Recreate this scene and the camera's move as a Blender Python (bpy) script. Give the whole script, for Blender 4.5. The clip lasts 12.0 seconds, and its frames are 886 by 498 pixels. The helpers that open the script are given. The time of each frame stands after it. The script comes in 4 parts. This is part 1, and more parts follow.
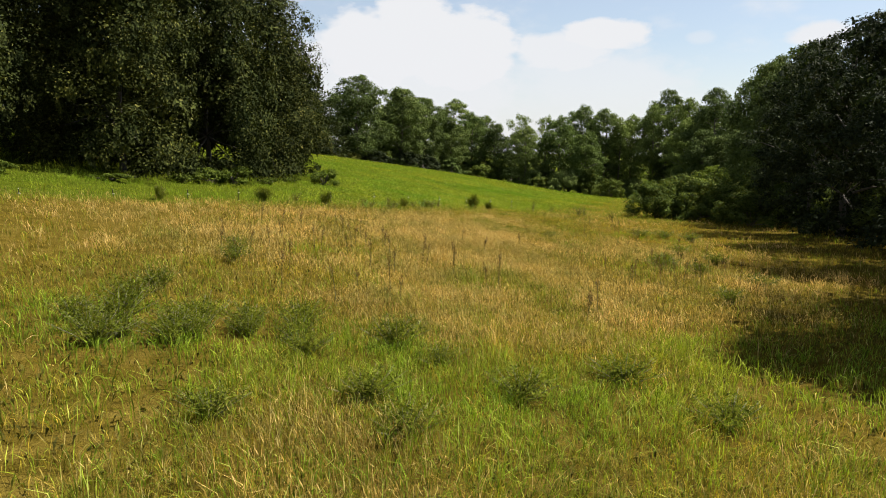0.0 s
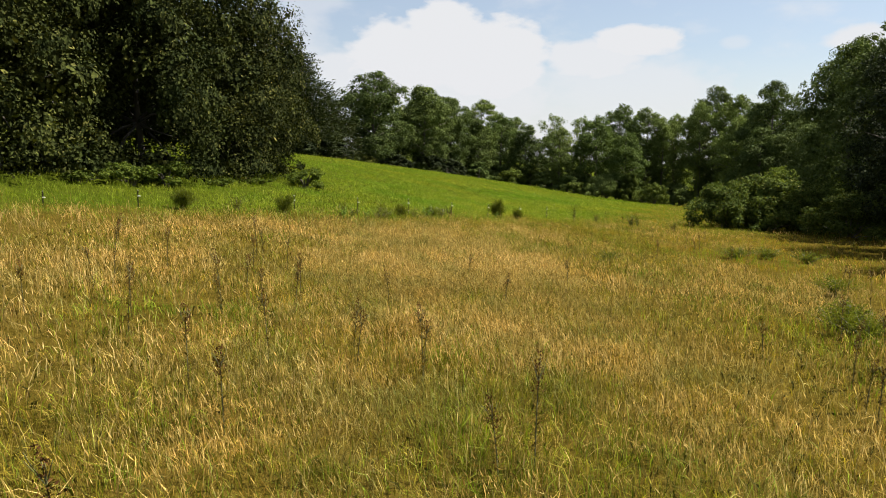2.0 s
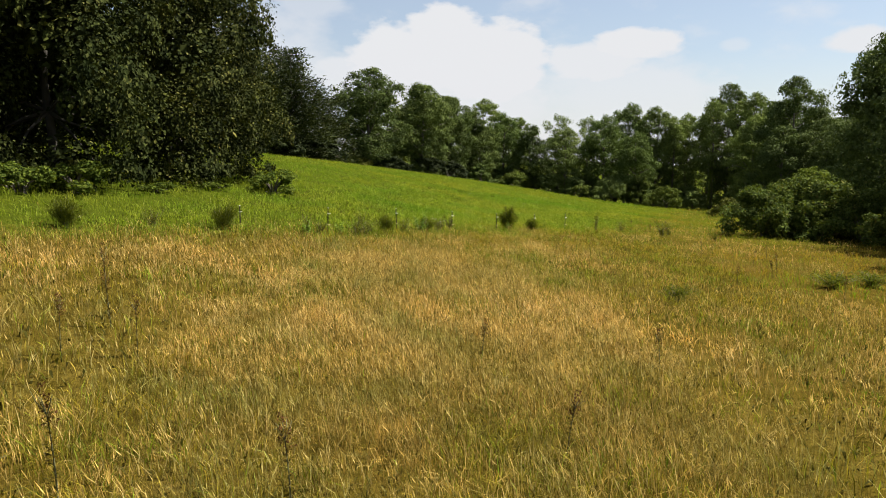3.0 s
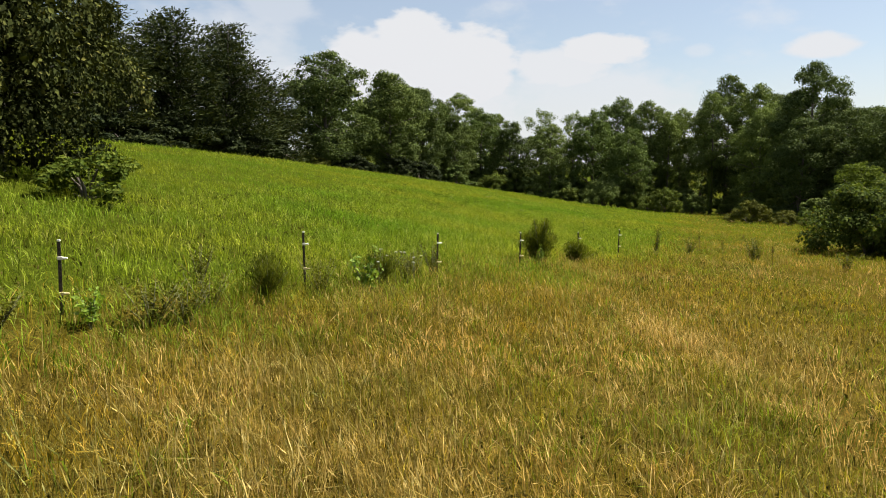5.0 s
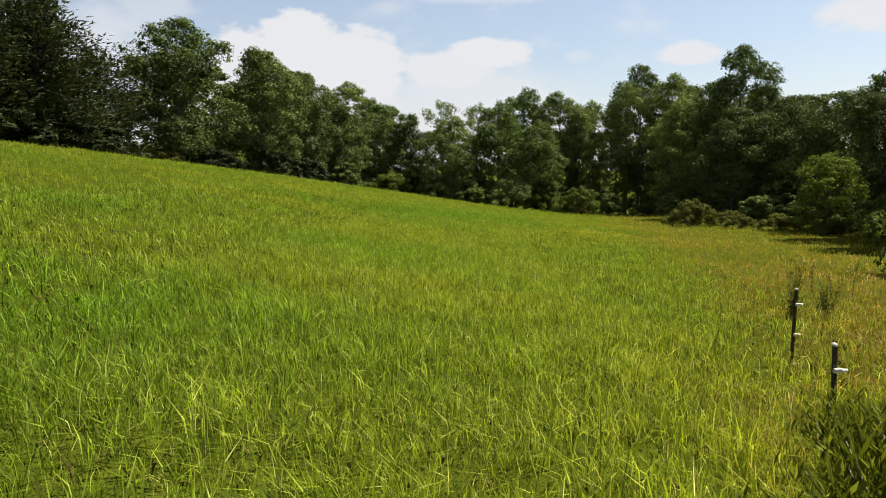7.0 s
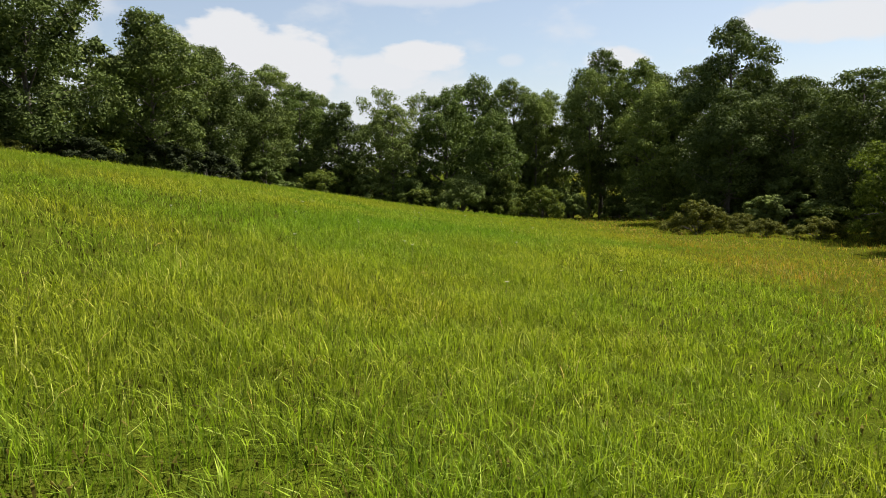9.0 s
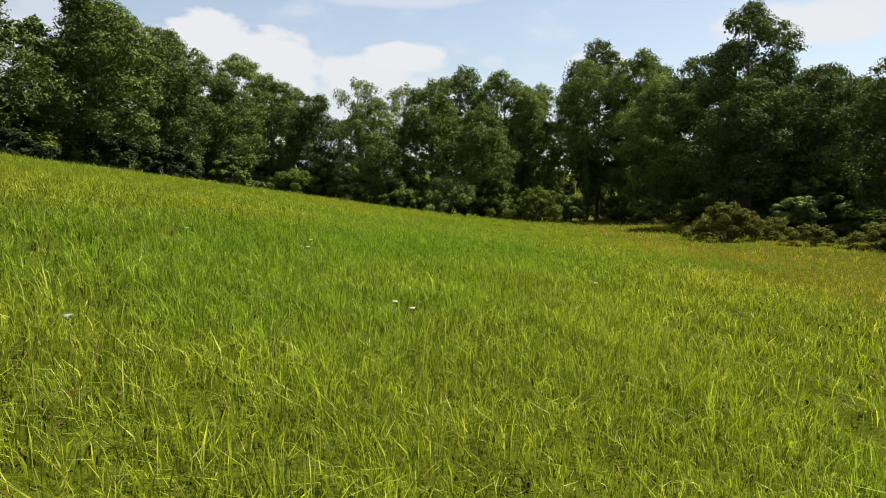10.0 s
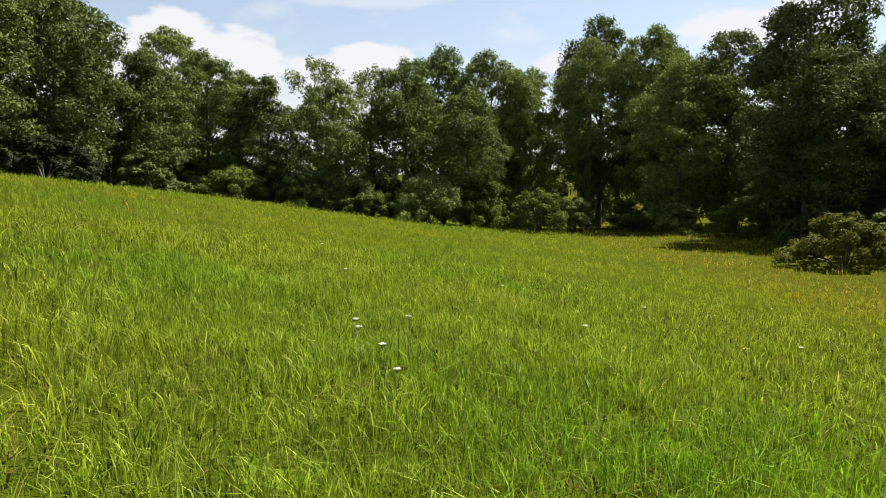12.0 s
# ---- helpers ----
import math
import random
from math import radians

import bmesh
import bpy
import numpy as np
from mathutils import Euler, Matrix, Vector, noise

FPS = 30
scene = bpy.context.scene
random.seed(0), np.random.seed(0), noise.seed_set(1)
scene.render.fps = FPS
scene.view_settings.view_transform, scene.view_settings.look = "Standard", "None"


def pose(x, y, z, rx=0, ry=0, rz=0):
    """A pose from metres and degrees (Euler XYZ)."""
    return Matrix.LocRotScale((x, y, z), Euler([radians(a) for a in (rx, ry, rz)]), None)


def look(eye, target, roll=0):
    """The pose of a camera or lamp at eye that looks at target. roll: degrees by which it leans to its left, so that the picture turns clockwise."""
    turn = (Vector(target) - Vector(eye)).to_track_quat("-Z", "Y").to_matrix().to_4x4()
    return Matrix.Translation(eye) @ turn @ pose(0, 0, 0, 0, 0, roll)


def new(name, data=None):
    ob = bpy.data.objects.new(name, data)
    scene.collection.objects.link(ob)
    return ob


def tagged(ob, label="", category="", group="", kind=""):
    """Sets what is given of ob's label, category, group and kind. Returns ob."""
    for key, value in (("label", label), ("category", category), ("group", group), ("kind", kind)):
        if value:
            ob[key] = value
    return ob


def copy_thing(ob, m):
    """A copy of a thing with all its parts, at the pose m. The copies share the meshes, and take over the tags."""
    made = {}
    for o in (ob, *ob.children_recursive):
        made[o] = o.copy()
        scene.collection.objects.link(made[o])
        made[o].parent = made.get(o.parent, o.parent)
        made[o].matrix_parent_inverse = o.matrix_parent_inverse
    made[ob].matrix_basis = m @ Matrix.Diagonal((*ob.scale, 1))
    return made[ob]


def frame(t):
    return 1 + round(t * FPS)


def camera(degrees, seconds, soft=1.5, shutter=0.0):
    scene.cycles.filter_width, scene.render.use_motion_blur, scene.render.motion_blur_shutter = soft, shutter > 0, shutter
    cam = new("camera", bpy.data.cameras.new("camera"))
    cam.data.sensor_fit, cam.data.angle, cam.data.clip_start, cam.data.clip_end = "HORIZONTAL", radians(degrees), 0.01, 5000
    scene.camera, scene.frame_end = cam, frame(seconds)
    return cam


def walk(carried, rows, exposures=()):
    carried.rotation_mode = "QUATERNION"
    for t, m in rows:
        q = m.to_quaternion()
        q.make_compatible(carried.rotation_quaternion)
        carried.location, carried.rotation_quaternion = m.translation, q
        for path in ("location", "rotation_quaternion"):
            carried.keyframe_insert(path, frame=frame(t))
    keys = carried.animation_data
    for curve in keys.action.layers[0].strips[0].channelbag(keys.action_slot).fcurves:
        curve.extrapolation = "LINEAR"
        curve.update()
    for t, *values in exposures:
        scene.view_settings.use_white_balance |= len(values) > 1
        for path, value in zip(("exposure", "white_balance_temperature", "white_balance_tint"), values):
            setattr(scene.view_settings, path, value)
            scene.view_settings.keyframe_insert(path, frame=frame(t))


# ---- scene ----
cam = camera(63.9, 12.0, soft=1.0)
METRES, EYE, TILT, LEAN, TURN = 95.8, 2.3, -2.0, 5.0, 13.7
ROWS = [
    (0.0, 0.0, 0.0, 0.0, 0.63, -5.97, -5.99),
    (0.5, 0.0046, 0.0275, -0.0015, 2.53, -5.98, -5.95),
    (1.0, 0.0079, 0.0588, -0.004, 3.05, -5.84, -5.85),
    (1.5, 0.0092, 0.0935, -0.0045, 3.09, -5.7, -5.75),
    (2.0, 0.0089, 0.131, -0.0046, 3.13, -5.55, -5.63),
    (2.5, 0.0076, 0.1707, -0.0046, 3.17, -5.41, -5.49),
    (3.0, 0.0057, 0.2122, -0.0044, 3.18, -5.28, -5.39),
    (5.0, -0.0045, 0.3844, -0.0077, 0.78, -4.63, -4.93),
    (5.5, -0.0051, 0.4274, -0.0076, -1.41, -4.42, -4.75),
    (6.0, -0.0051, 0.471, -0.0078, -3.54, -4.2, -4.55),
    (6.5, -0.0043, 0.5141, -0.0079, -5.74, -3.99, -4.35),
    (7.0, -0.0026, 0.5572, -0.0079, -7.94, -3.78, -4.19),
    (7.5, 0.0007, 0.6001, -0.0083, -9.8, -3.58, -4.03),
    (9.5, 0.0231, 0.777, -0.0077, -13.91, -3.08, -3.79),
    (10.0, 0.0308, 0.8204, -0.0067, -14.64, -2.99, -3.78),
    (10.5, 0.0389, 0.8637, -0.0052, -15.38, -2.9, -3.75),
    (11.0, 0.047, 0.9073, -0.0033, -16.05, -2.83, -3.71),
    (11.5, 0.0565, 0.9505, -0.0013, -16.64, -2.76, -3.68),
    (12.0, 0.0663, 0.9927, 0.0004, -17.16, -2.76, -3.65),
]
walk(cam, [(t, pose(0, 0, EYE, TILT, LEAN, TURN) @ pose(METRES * x, METRES * y, METRES * z, 90 + pitch, roll, yaw)) for t, x, y, z, yaw, pitch, roll in ROWS],
     exposures=[(0.0, 1.57), (2.5, 1.5), (7.5, 1.5), (10.0, 1.53), (12.0, 1.66)])

# ---- world, sun ----
SUN_AZ, SUN_EL = 58.0, 54.0      # azimuth clockwise from +y, elevation, degrees


def make_world():
    w = bpy.data.worlds.new("sky_world")
    scene.world = w
    w.use_nodes = True
    nt = w.node_tree
    nt.nodes.clear()
    N, L = nt.nodes.new, nt.links.new

    def mth(op, a, b=None, c=None):
        n = N("ShaderNodeMath")
        n.operation = op
        for i, v in enumerate((a, b, c)):
            if v is None:
                continue
            if isinstance(v, (int, float)):
                n.inputs[i].default_value = v
            else:
                L(v, n.inputs[i])
        return n.outputs[0]

    out = N("ShaderNodeOutputWorld")
    sky = N("ShaderNodeTexSky")
    sky.sky_type = 'NISHITA'
    sky.sun_disc = False
    sky.sun_elevation = radians(SUN_EL)
    sky.sun_rotation = radians(SUN_AZ)
    sky.air_density, sky.dust_density, sky.ozone_density = 1.0, 0.9, 1.0
    tc = N("ShaderNodeTexCoord")
    sep = N("ShaderNodeSeparateXYZ")
    L(tc.outputs["Generated"], sep.inputs[0])
    az = mth('ARCTAN2', sep.outputs[0], sep.outputs[1])      # radians, clockwise from +y
    el = mth('ARCSINE', sep.outputs[2])
    # flattened direction for the cloud noise
    comb = N("ShaderNodeCombineXYZ")
    L(mth('MULTIPLY', az, 9.0), comb.inputs[0])
    L(mth('MULTIPLY', el, 17.0), comb.inputs[1])
    big = N("ShaderNodeTexNoise")
    big.inputs["Scale"].default_value = 1.0
    big.inputs["Detail"].default_value = 7.0
    big.inputs["Roughness"].default_value = 0.55
    L(comb.outputs[0], big.inputs["Vector"])
    fine = N("ShaderNodeTexNoise")
    fine.inputs["Scale"].default_value = 3.4
    fine.inputs["Detail"].default_value = 6.0
    L(comb.outputs[0], fine.inputs["Vector"])
    wob = mth('MULTIPLY', mth('SUBTRACT', big.outputs["Fac"], 0.5), 2.2)
    wob2 = mth('MULTIPLY', mth('SUBTRACT', fine.outputs["Fac"], 0.5), 1.0)
    wobble = mth('ADD', wob, wob2)

    def puff(a, e, ra, re, amount, hard):
        """A cloud bank round azimuth a, elevation e (degrees), flat below."""
        da = mth('DIVIDE', mth('SUBTRACT', az, radians(a)), radians(ra))
        de = mth('DIVIDE', mth('SUBTRACT', el, radians(e)), radians(re))
        r = mth('SQRT', mth('ADD', mth('MULTIPLY', da, da), mth('MULTIPLY', de, de)))
        v = mth('ADD', mth('SUBTRACT', 1.0, r), mth('MULTIPLY', wobble, 0.55))
        n = N("ShaderNodeMapRange")
        n.interpolation_type = 'SMOOTHSTEP'
        L(v, n.inputs[0])
        n.inputs[1].default_value, n.inputs[2].default_value = -hard, hard
        n.inputs[4].default_value = amount
        return n.outputs[0]

    cover = None
    for a, e, ra, re, amount, hard in CLOUDS:
        p = puff(a, e, ra, re, amount, hard)
        cover = p if cover is None else mth('MAXIMUM', cover, p)
    # the scattered cloud of the rest of the sky
    rest = N("ShaderNodeMapRange")
    rest.interpolation_type = 'SMOOTHSTEP'
    L(big.outputs["Fac"], rest.inputs[0])
    rest.inputs[1].default_value, rest.inputs[2].default_value, rest.inputs[3].default_value, rest.inputs[4].default_value = 0.5, 0.74, 0.25, 0.6
    cover = mth('MAXIMUM', cover, rest.outputs[0])
    haze = N("ShaderNodeMapRange")
    L(el, haze.inputs[0])
    haze.inputs[1].default_value, haze.inputs[2].default_value = radians(13), radians(0)
    haze.inputs[3].default_value, haze.inputs[4].default_value = 0.0, 0.7
    cover = mth('MAXIMUM', cover, haze.outputs[0])
    bg = N("ShaderNodeBackground")
    L(sky.outputs[0], bg.inputs[0])
    bg.inputs[1].default_value = SKY
    white = N("ShaderNodeBackground")
    white.inputs[0].default_value = (0.96, 0.97, 1.0, 1)
    white.inputs[1].default_value = CLOUD
    mix = N("ShaderNodeMixShader")
    L(cover, mix.inputs[0])
    L(bg.outputs[0], mix.inputs[1])
    L(white.outputs[0], mix.inputs[2])
    L(mix.outputs[0], out.inputs[0])


SKY, CLOUD = 0.046, 0.3
CLOUDS = [(-17.0, 9.0, 3.6, 3.4, 1.0, 0.16), (-20.6, 7.6, 4.6, 3.2, 1.0, 0.2), (-13.0, 7.6, 4.2, 3.2, 1.0, 0.18), (-23.0, 6.0, 4.5, 2.8, 0.9, 0.3), (-16.0, 4.6, 9.5, 3.6, 0.9, 0.4),
          (-2.2, 8.9, 3.4, 1.3, 1.0, 0.2), (-5.0, 7.6, 4.2, 1.6, 0.95, 0.3), (-3.0, 5.0, 9.0, 3.2, 0.8, 0.5), (4.8, 8.5, 1.2, 0.6, 0.55, 0.5), (13.0, 8.3, 2.6, 0.9, 0.95, 0.28), (27.0, 10.0, 5.5, 1.6, 0.95, 0.3),
          (31.5, 11.5, 4.0, 1.8, 0.9, 0.35), (-8.0, 2.5, 26.0, 3.6, 0.75, 0.6), (-33.0, 7.0, 8.0, 5.0, 0.75, 0.5), (-2.0, 13.4, 8.0, 0.9, 0.6, 0.5), (-27.5, 12.5, 3.0, 1.8, 0.6, 0.4)]
make_world()
sun = new("sun", bpy.data.lights.new("sun", 'SUN'))
sun.data.energy, sun.data.angle, sun.data.color = 4.85, radians(0.6), (1.0, 0.955, 0.87)
sun_way = Vector((math.sin(radians(SUN_AZ)) * math.cos(radians(SUN_EL)), math.cos(radians(SUN_AZ)) * math.cos(radians(SUN_EL)), math.sin(radians(SUN_EL))))
sun.matrix_world = look(Vector((0, 60, 80)) + sun_way * 100, Vector((0, 60, 80)))

# ---- the lie of the land ----
HILL = (-3.8989, -1.9118, -3.3446, 5.7903, -0.5952, 0.3274, -1.7276, 1.4853, 0.7384, 0.186, -5.0809, 1.6028, -1.9643, 0.7351, 0.0118,
        -1.4205, 0.3653, -0.6169, 0.5152, -0.5086, -0.165)
DEPTH = 0.26      # the soil lies this far under the tips of the grass


def sward(x, y):
    """Height of the grass tips."""
    u = np.clip(x, -72, 32) / 40
    v = (np.clip(y, -25, 215) - 75) / 75
    terms = (1, u, v, u * u, u * v, v * v, u ** 3, u * u * v, u * v * v, v ** 3, u ** 4, u ** 3 * v, u * u * v * v, u * v ** 3, v ** 4,
             u ** 5, u ** 4 * v, u ** 3 * v * v, u * u * v ** 3, u * v ** 4, v ** 5)
    hollow = 0.45 * np.exp(-((x + 15.5) / 9) ** 2 - ((y - 77) / 14) ** 2)
    return sum(c * b for c, b in zip(HILL, terms)) - hollow


def rough(x, y, s, k=0.0):
    """Smooth uneven field, about -1 to 1, with humps about s metres across."""
    a, b = x / s * 3.1 + k, y / s * 3.1 - 1.7 * k
    return (np.sin(a + 1.3 * np.sin(b * 0.7 + k)) * np.cos(b * 0.9 + 1.1 * np.sin(a * 0.6)) + 0.6 * np.sin(1.9 * a - 1.4 * b + k) * np.cos(0.8 * a + 2.1 * b)) / 1.5


def soil(x, y):
    return sward(x, y) - DEPTH + 0.05 * rough(x, y, 3.0) + 0.03 * rough(x, y, 1.1, 2.0)


def fence_x(y):
    return np.minimum(-19.1 + 0.325 * (y - 32.3), -9.45 + 0.08 * (y - 62.0))


# ---- materials ----
def material(name):
    m = bpy.data.materials.new(name)
    m.use_nodes = True
    nt = m.node_tree
    nt.nodes.clear()
    return m, nt, nt.nodes.new, nt.links.new


def ramp(nt, fac, stops):
    n = nt.nodes.new("ShaderNodeValToRGB")
    while len(n.color_ramp.elements) < len(stops):
        n.color_ramp.elements.new(0.5)
    for e, (p, c) in zip(n.color_ramp.elements, stops):
        e.position, e.color = p, (*c, 1)
    nt.links.new(fac, n.inputs[0])
    return n.outputs[0]


def noise_at(nt, scale, detail=4.0, vec=None, rough_=0.55):
    n = nt.nodes.new("ShaderNodeTexNoise")
    n.inputs["Scale"].default_value, n.inputs["Detail"].default_value, n.inputs["Roughness"].default_value = scale, detail, rough_
    if vec is not None:
        nt.links.new(vec, n.inputs["Vector"])
    return n.outputs["Fac"]


def mixed(nt, fac, a, b, how='MIX'):
    n = nt.nodes.new("ShaderNodeMix")
    n.data_type, n.blend_type = 'RGBA', how
    for s, v in ((n.inputs[0], fac), (n.inputs[6], a), (n.inputs[7], b)):
        if isinstance(v, (int, float)):
            s.default_value = v
        elif isinstance(v, tuple):
            s.default_value = (*v, 1)
        else:
            nt.links.new(v, s)
    return n.outputs[2]


def math_node(nt, op, a, b):
    n = nt.nodes.new("ShaderNodeMath")
    n.operation = op
    for s, v in zip(n.inputs, (a, b)):
        if isinstance(v, (int, float)):
            s.default_value = v
        else:
            nt.links.new(v, s)
    return n.outputs[0]


def leafy(name, stops, patch=((0.3, (0.8, 0.8, 0.8)), (0.7, (1.15, 1.12, 1.0))), patch_scale=0.25, through_=0.35, rough_=0.55, gloss=0.3, by_object=0.0, tint=(1.25, 1.2, 0.6), mottle=0.12, fleck=None, tuft=None):
    """Leaf or blade: colour by piece, patches over the ground, light coming through."""
    m, nt, N, L = material(name)
    geo = N("ShaderNodeNewGeometry")
    col = ramp(nt, geo.outputs["Random Per Island"], stops)
    pn = noise_at(nt, patch_scale, 3.0, geo.outputs["Position"])
    col = mixed(nt, 1.0, col, ramp(nt, pn, patch), 'MULTIPLY')
    pn2 = noise_at(nt, patch_scale * 5.5, 2.0, geo.outputs["Position"])
    col = mixed(nt, 1.0, col, ramp(nt, pn2, fleck or ((0.28, (1 - mottle, 1 - mottle * 0.9, 1 - mottle)), (0.5, (1, 1, 1)), (0.72, (1 + mottle, 1 + mottle * 0.9, 1 + mottle * 0.7)))), 'MULTIPLY')
    if tuft:
        pn3 = noise_at(nt, tuft[0], 2.0, geo.outputs["Position"])
        d = tuft[1]
        col = mixed(nt, 1.0, col, ramp(nt, pn3, ((0.34, (1 - d, 1 - d * 0.88, 1 - d)), (0.5, (1, 1, 1)), (0.66, (1 + d, 1 + d * 0.9, 1 + d * 0.8)))), 'MULTIPLY')
    if by_object:
        info = N("ShaderNodeObjectInfo")
        col = mixed(nt, 1.0, col, ramp(nt, info.outputs["Random"], ((0.0, (1 - by_object, 1 - by_object * 0.8, 1 - by_object)),
                                                                  (0.5, (1, 1, 1)), (1.0, (1 + by_object * 0.45, 1 + by_object * 0.45, 1)))), 'MULTIPLY')
    p = N("ShaderNodeBsdfPrincipled")
    L(col, p.inputs["Base Color"])
    p.inputs["Roughness"].default_value = rough_
    p.inputs["Specular IOR Level"].default_value = gloss
    t = N("ShaderNodeBsdfTranslucent")
    L(mixed(nt, 1.0, col, tint, 'MULTIPLY'), t.inputs[0])
    mix = N("ShaderNodeMixShader")
    mix.inputs[0].default_value = through_
    L(p.outputs[0], mix.inputs[1])
    L(t.outputs[0], mix.inputs[2])
    out = N("ShaderNodeOutputMaterial")
    L(mix.outputs[0], out.inputs[0])
    return m


def plain(name, a, b, scale, rough_=0.7, metal=0.0, bump=0.2, stretch=(1, 1, 1)):
    """Two-tone surface with a fine relief."""
    m, nt, N, L = material(name)
    tc = N("ShaderNodeTexCoord")
    mp = N("ShaderNodeMapping")
    mp.inputs["Scale"].default_value = stretch
    L(tc.outputs["Object"], mp.inputs[0])
    f = noise_at(nt, scale, 6.0, mp.outputs[0], 0.65)
    f2 = noise_at(nt, scale * 0.2, 3.0, mp.outputs[0])
    col = ramp(nt, f, ((0.3, a), (0.7, b)))
    col = mixed(nt, 1.0, col, ramp(nt, f2, ((0.3, (0.75, 0.75, 0.75)), (0.7, (1.15, 1.15, 1.12)))), 'MULTIPLY')
    p = N("ShaderNodeBsdfPrincipled")
    L(col, p.inputs["Base Color"])
    p.inputs["Roughness"].default_value = rough_
    p.inputs["Metallic"].default_value = metal
    bp = N("ShaderNodeBump")
    bp.inputs["Strength"].default_value = bump
    bp.inputs["Distance"].default_value = 0.02
    L(f, bp.inputs["Height"])
    L(bp.outputs[0], p.inputs["Normal"])
    out = N("ShaderNodeOutputMaterial")
    L(p.outputs[0], out.inputs[0])
    return m


def ground_material():
    m, nt, N, L = material("meadow_ground")
    geo = N("ShaderNodeNewGeometry")
    pos = geo.outputs["Position"]
    sep = N("ShaderNodeSeparateXYZ")
    L(pos, sep.inputs[0])
    # signed distance east of the fence line
    line = math_node(nt, 'MINIMUM', math_node(nt, 'ADD', math_node(nt, 'MULTIPLY', sep.outputs[1], 0.325), -19.1 - 0.325 * 32.3),
                     math_node(nt, 'ADD', math_node(nt, 'MULTIPLY', sep.outputs[1], 0.08), -9.45 - 0.08 * 62.0))
    side = math_node(nt, 'SUBTRACT', sep.outputs[0], line)
    n1 = noise_at(nt, 0.35, 4.0, pos)
    n2 = noise_at(nt, 2.5, 5.0, pos)
    n3 = noise_at(nt, 14.0, 4.0, pos, 0.7)
    side = math_node(nt, 'ADD', side, math_node(nt, 'MULTIPLY', math_node(nt, 'SUBTRACT', n1, 0.5), 5.0))
    mr = N("ShaderNodeMapRange")
    mr.interpolation_type = 'SMOOTHSTEP'
    L(side, mr.inputs[0])
    mr.inputs[1].default_value, mr.inputs[2].default_value = -1.0, 2.0
    fade = N("ShaderNodeMapRange")
    fade.interpolation_type = 'SMOOTHSTEP'
    L(sep.outputs[1], fade.inputs[0])
    fade.inputs[1].default_value, fade.inputs[2].default_value, fade.inputs[3].default_value, fade.inputs[4].default_value = 60.0, 85.0, 1.0, 0.25
    dry = math_node(nt, 'MULTIPLY', mr.outputs[0], fade.outputs[0])
    green = ramp(nt, n2, ((0.25, (0.03, 0.04, 0.004)), (0.55, (0.052, 0.066, 0.006)), (0.8, (0.08, 0.088, 0.01))))
    straw = ramp(nt, n2, ((0.25, (0.042, 0.032, 0.004)), (0.5, (0.078, 0.056, 0.009)), (0.8, (0.115, 0.082, 0.018))))
    col = mixed(nt, dry, green, straw)
    col = mixed(nt, 1.0, col, ramp(nt, n3, ((0.25, (0.55, 0.55, 0.5)), (0.7, (1.2, 1.2, 1.15)))), 'MULTIPLY')
    p = N("ShaderNodeBsdfPrincipled")
    L(col, p.inputs["Base Color"])
    p.inputs["Roughness"].default_value = 0.95
    p.inputs["Specular IOR Level"].default_value = 0.0
    bp = N("ShaderNodeBump")
    bp.inputs["Strength"].default_value, bp.inputs["Distance"].default_value = 0.7, 0.15
    L(n3, bp.inputs["Height"])
    L(bp.outputs[0], p.inputs["Normal"])
    out = N("ShaderNodeOutputMaterial")
    L(p.outputs[0], out.inputs[0])
    return m


GROUND = ground_material()
FLECK = ((0.3, (0.5, 0.66, 0.5)), (0.5, (1, 1, 1)), (0.7, (1.36, 1.24, 1.15)))      # patches about a metre wide
FIELD = leafy("field_grass_blade", ((0.0, (0.042, 0.06, 0.006)), (0.3, (0.11, 0.145, 0.011)), (0.65, (0.183, 0.24, 0.017)), (0.92, (0.265, 0.315, 0.034)), (1.0, (0.39, 0.4, 0.11))),
              ((0.3, (0.68, 0.9, 0.6)), (0.45, (0.92, 1.0, 0.9)), (0.58, (1.14, 1.05, 1.0)), (0.7, (1.36, 1.12, 1.0))), 0.14, 0.42, 0.7, 0.08, tint=(1.08, 1.17, 0.6), mottle=0.16, tuft=(6.0, 0.38))
FAR_FIELD = leafy("distant_field_grass", ((0.0, (0.115, 0.145, 0.012)), (0.5, (0.16, 0.196, 0.016)), (1.0, (0.21, 0.238, 0.025))),
                  ((0.3, (0.68, 0.9, 0.6)), (0.45, (0.92, 1.0, 0.9)), (0.58, (1.14, 1.05, 1.0)), (0.7, (1.36, 1.12, 1.0))), 0.14, 0.42, 0.7, 0.08, tint=(1.08, 1.17, 0.6), mottle=0.22, tuft=(2.2, 0.25))
TAWNY = ((0.3, (0.52, 0.76, 0.55)), (0.45, (0.95, 0.96, 0.9)), (0.6, (1.18, 1.01, 1.0)), (0.75, (1.4, 1.14, 1.1)))
MEADOW = leafy("meadow_grass_blade", ((0.0, (0.055, 0.055, 0.005)), (0.4, (0.145, 0.13, 0.012)), (0.75, (0.235, 0.2, 0.022)), (1.0, (0.34, 0.27, 0.05))),
               TAWNY, 0.17, 0.4, 0.7, 0.08, tint=(1.12, 1.13, 0.65), fleck=FLECK, tuft=(7.5, 0.55))
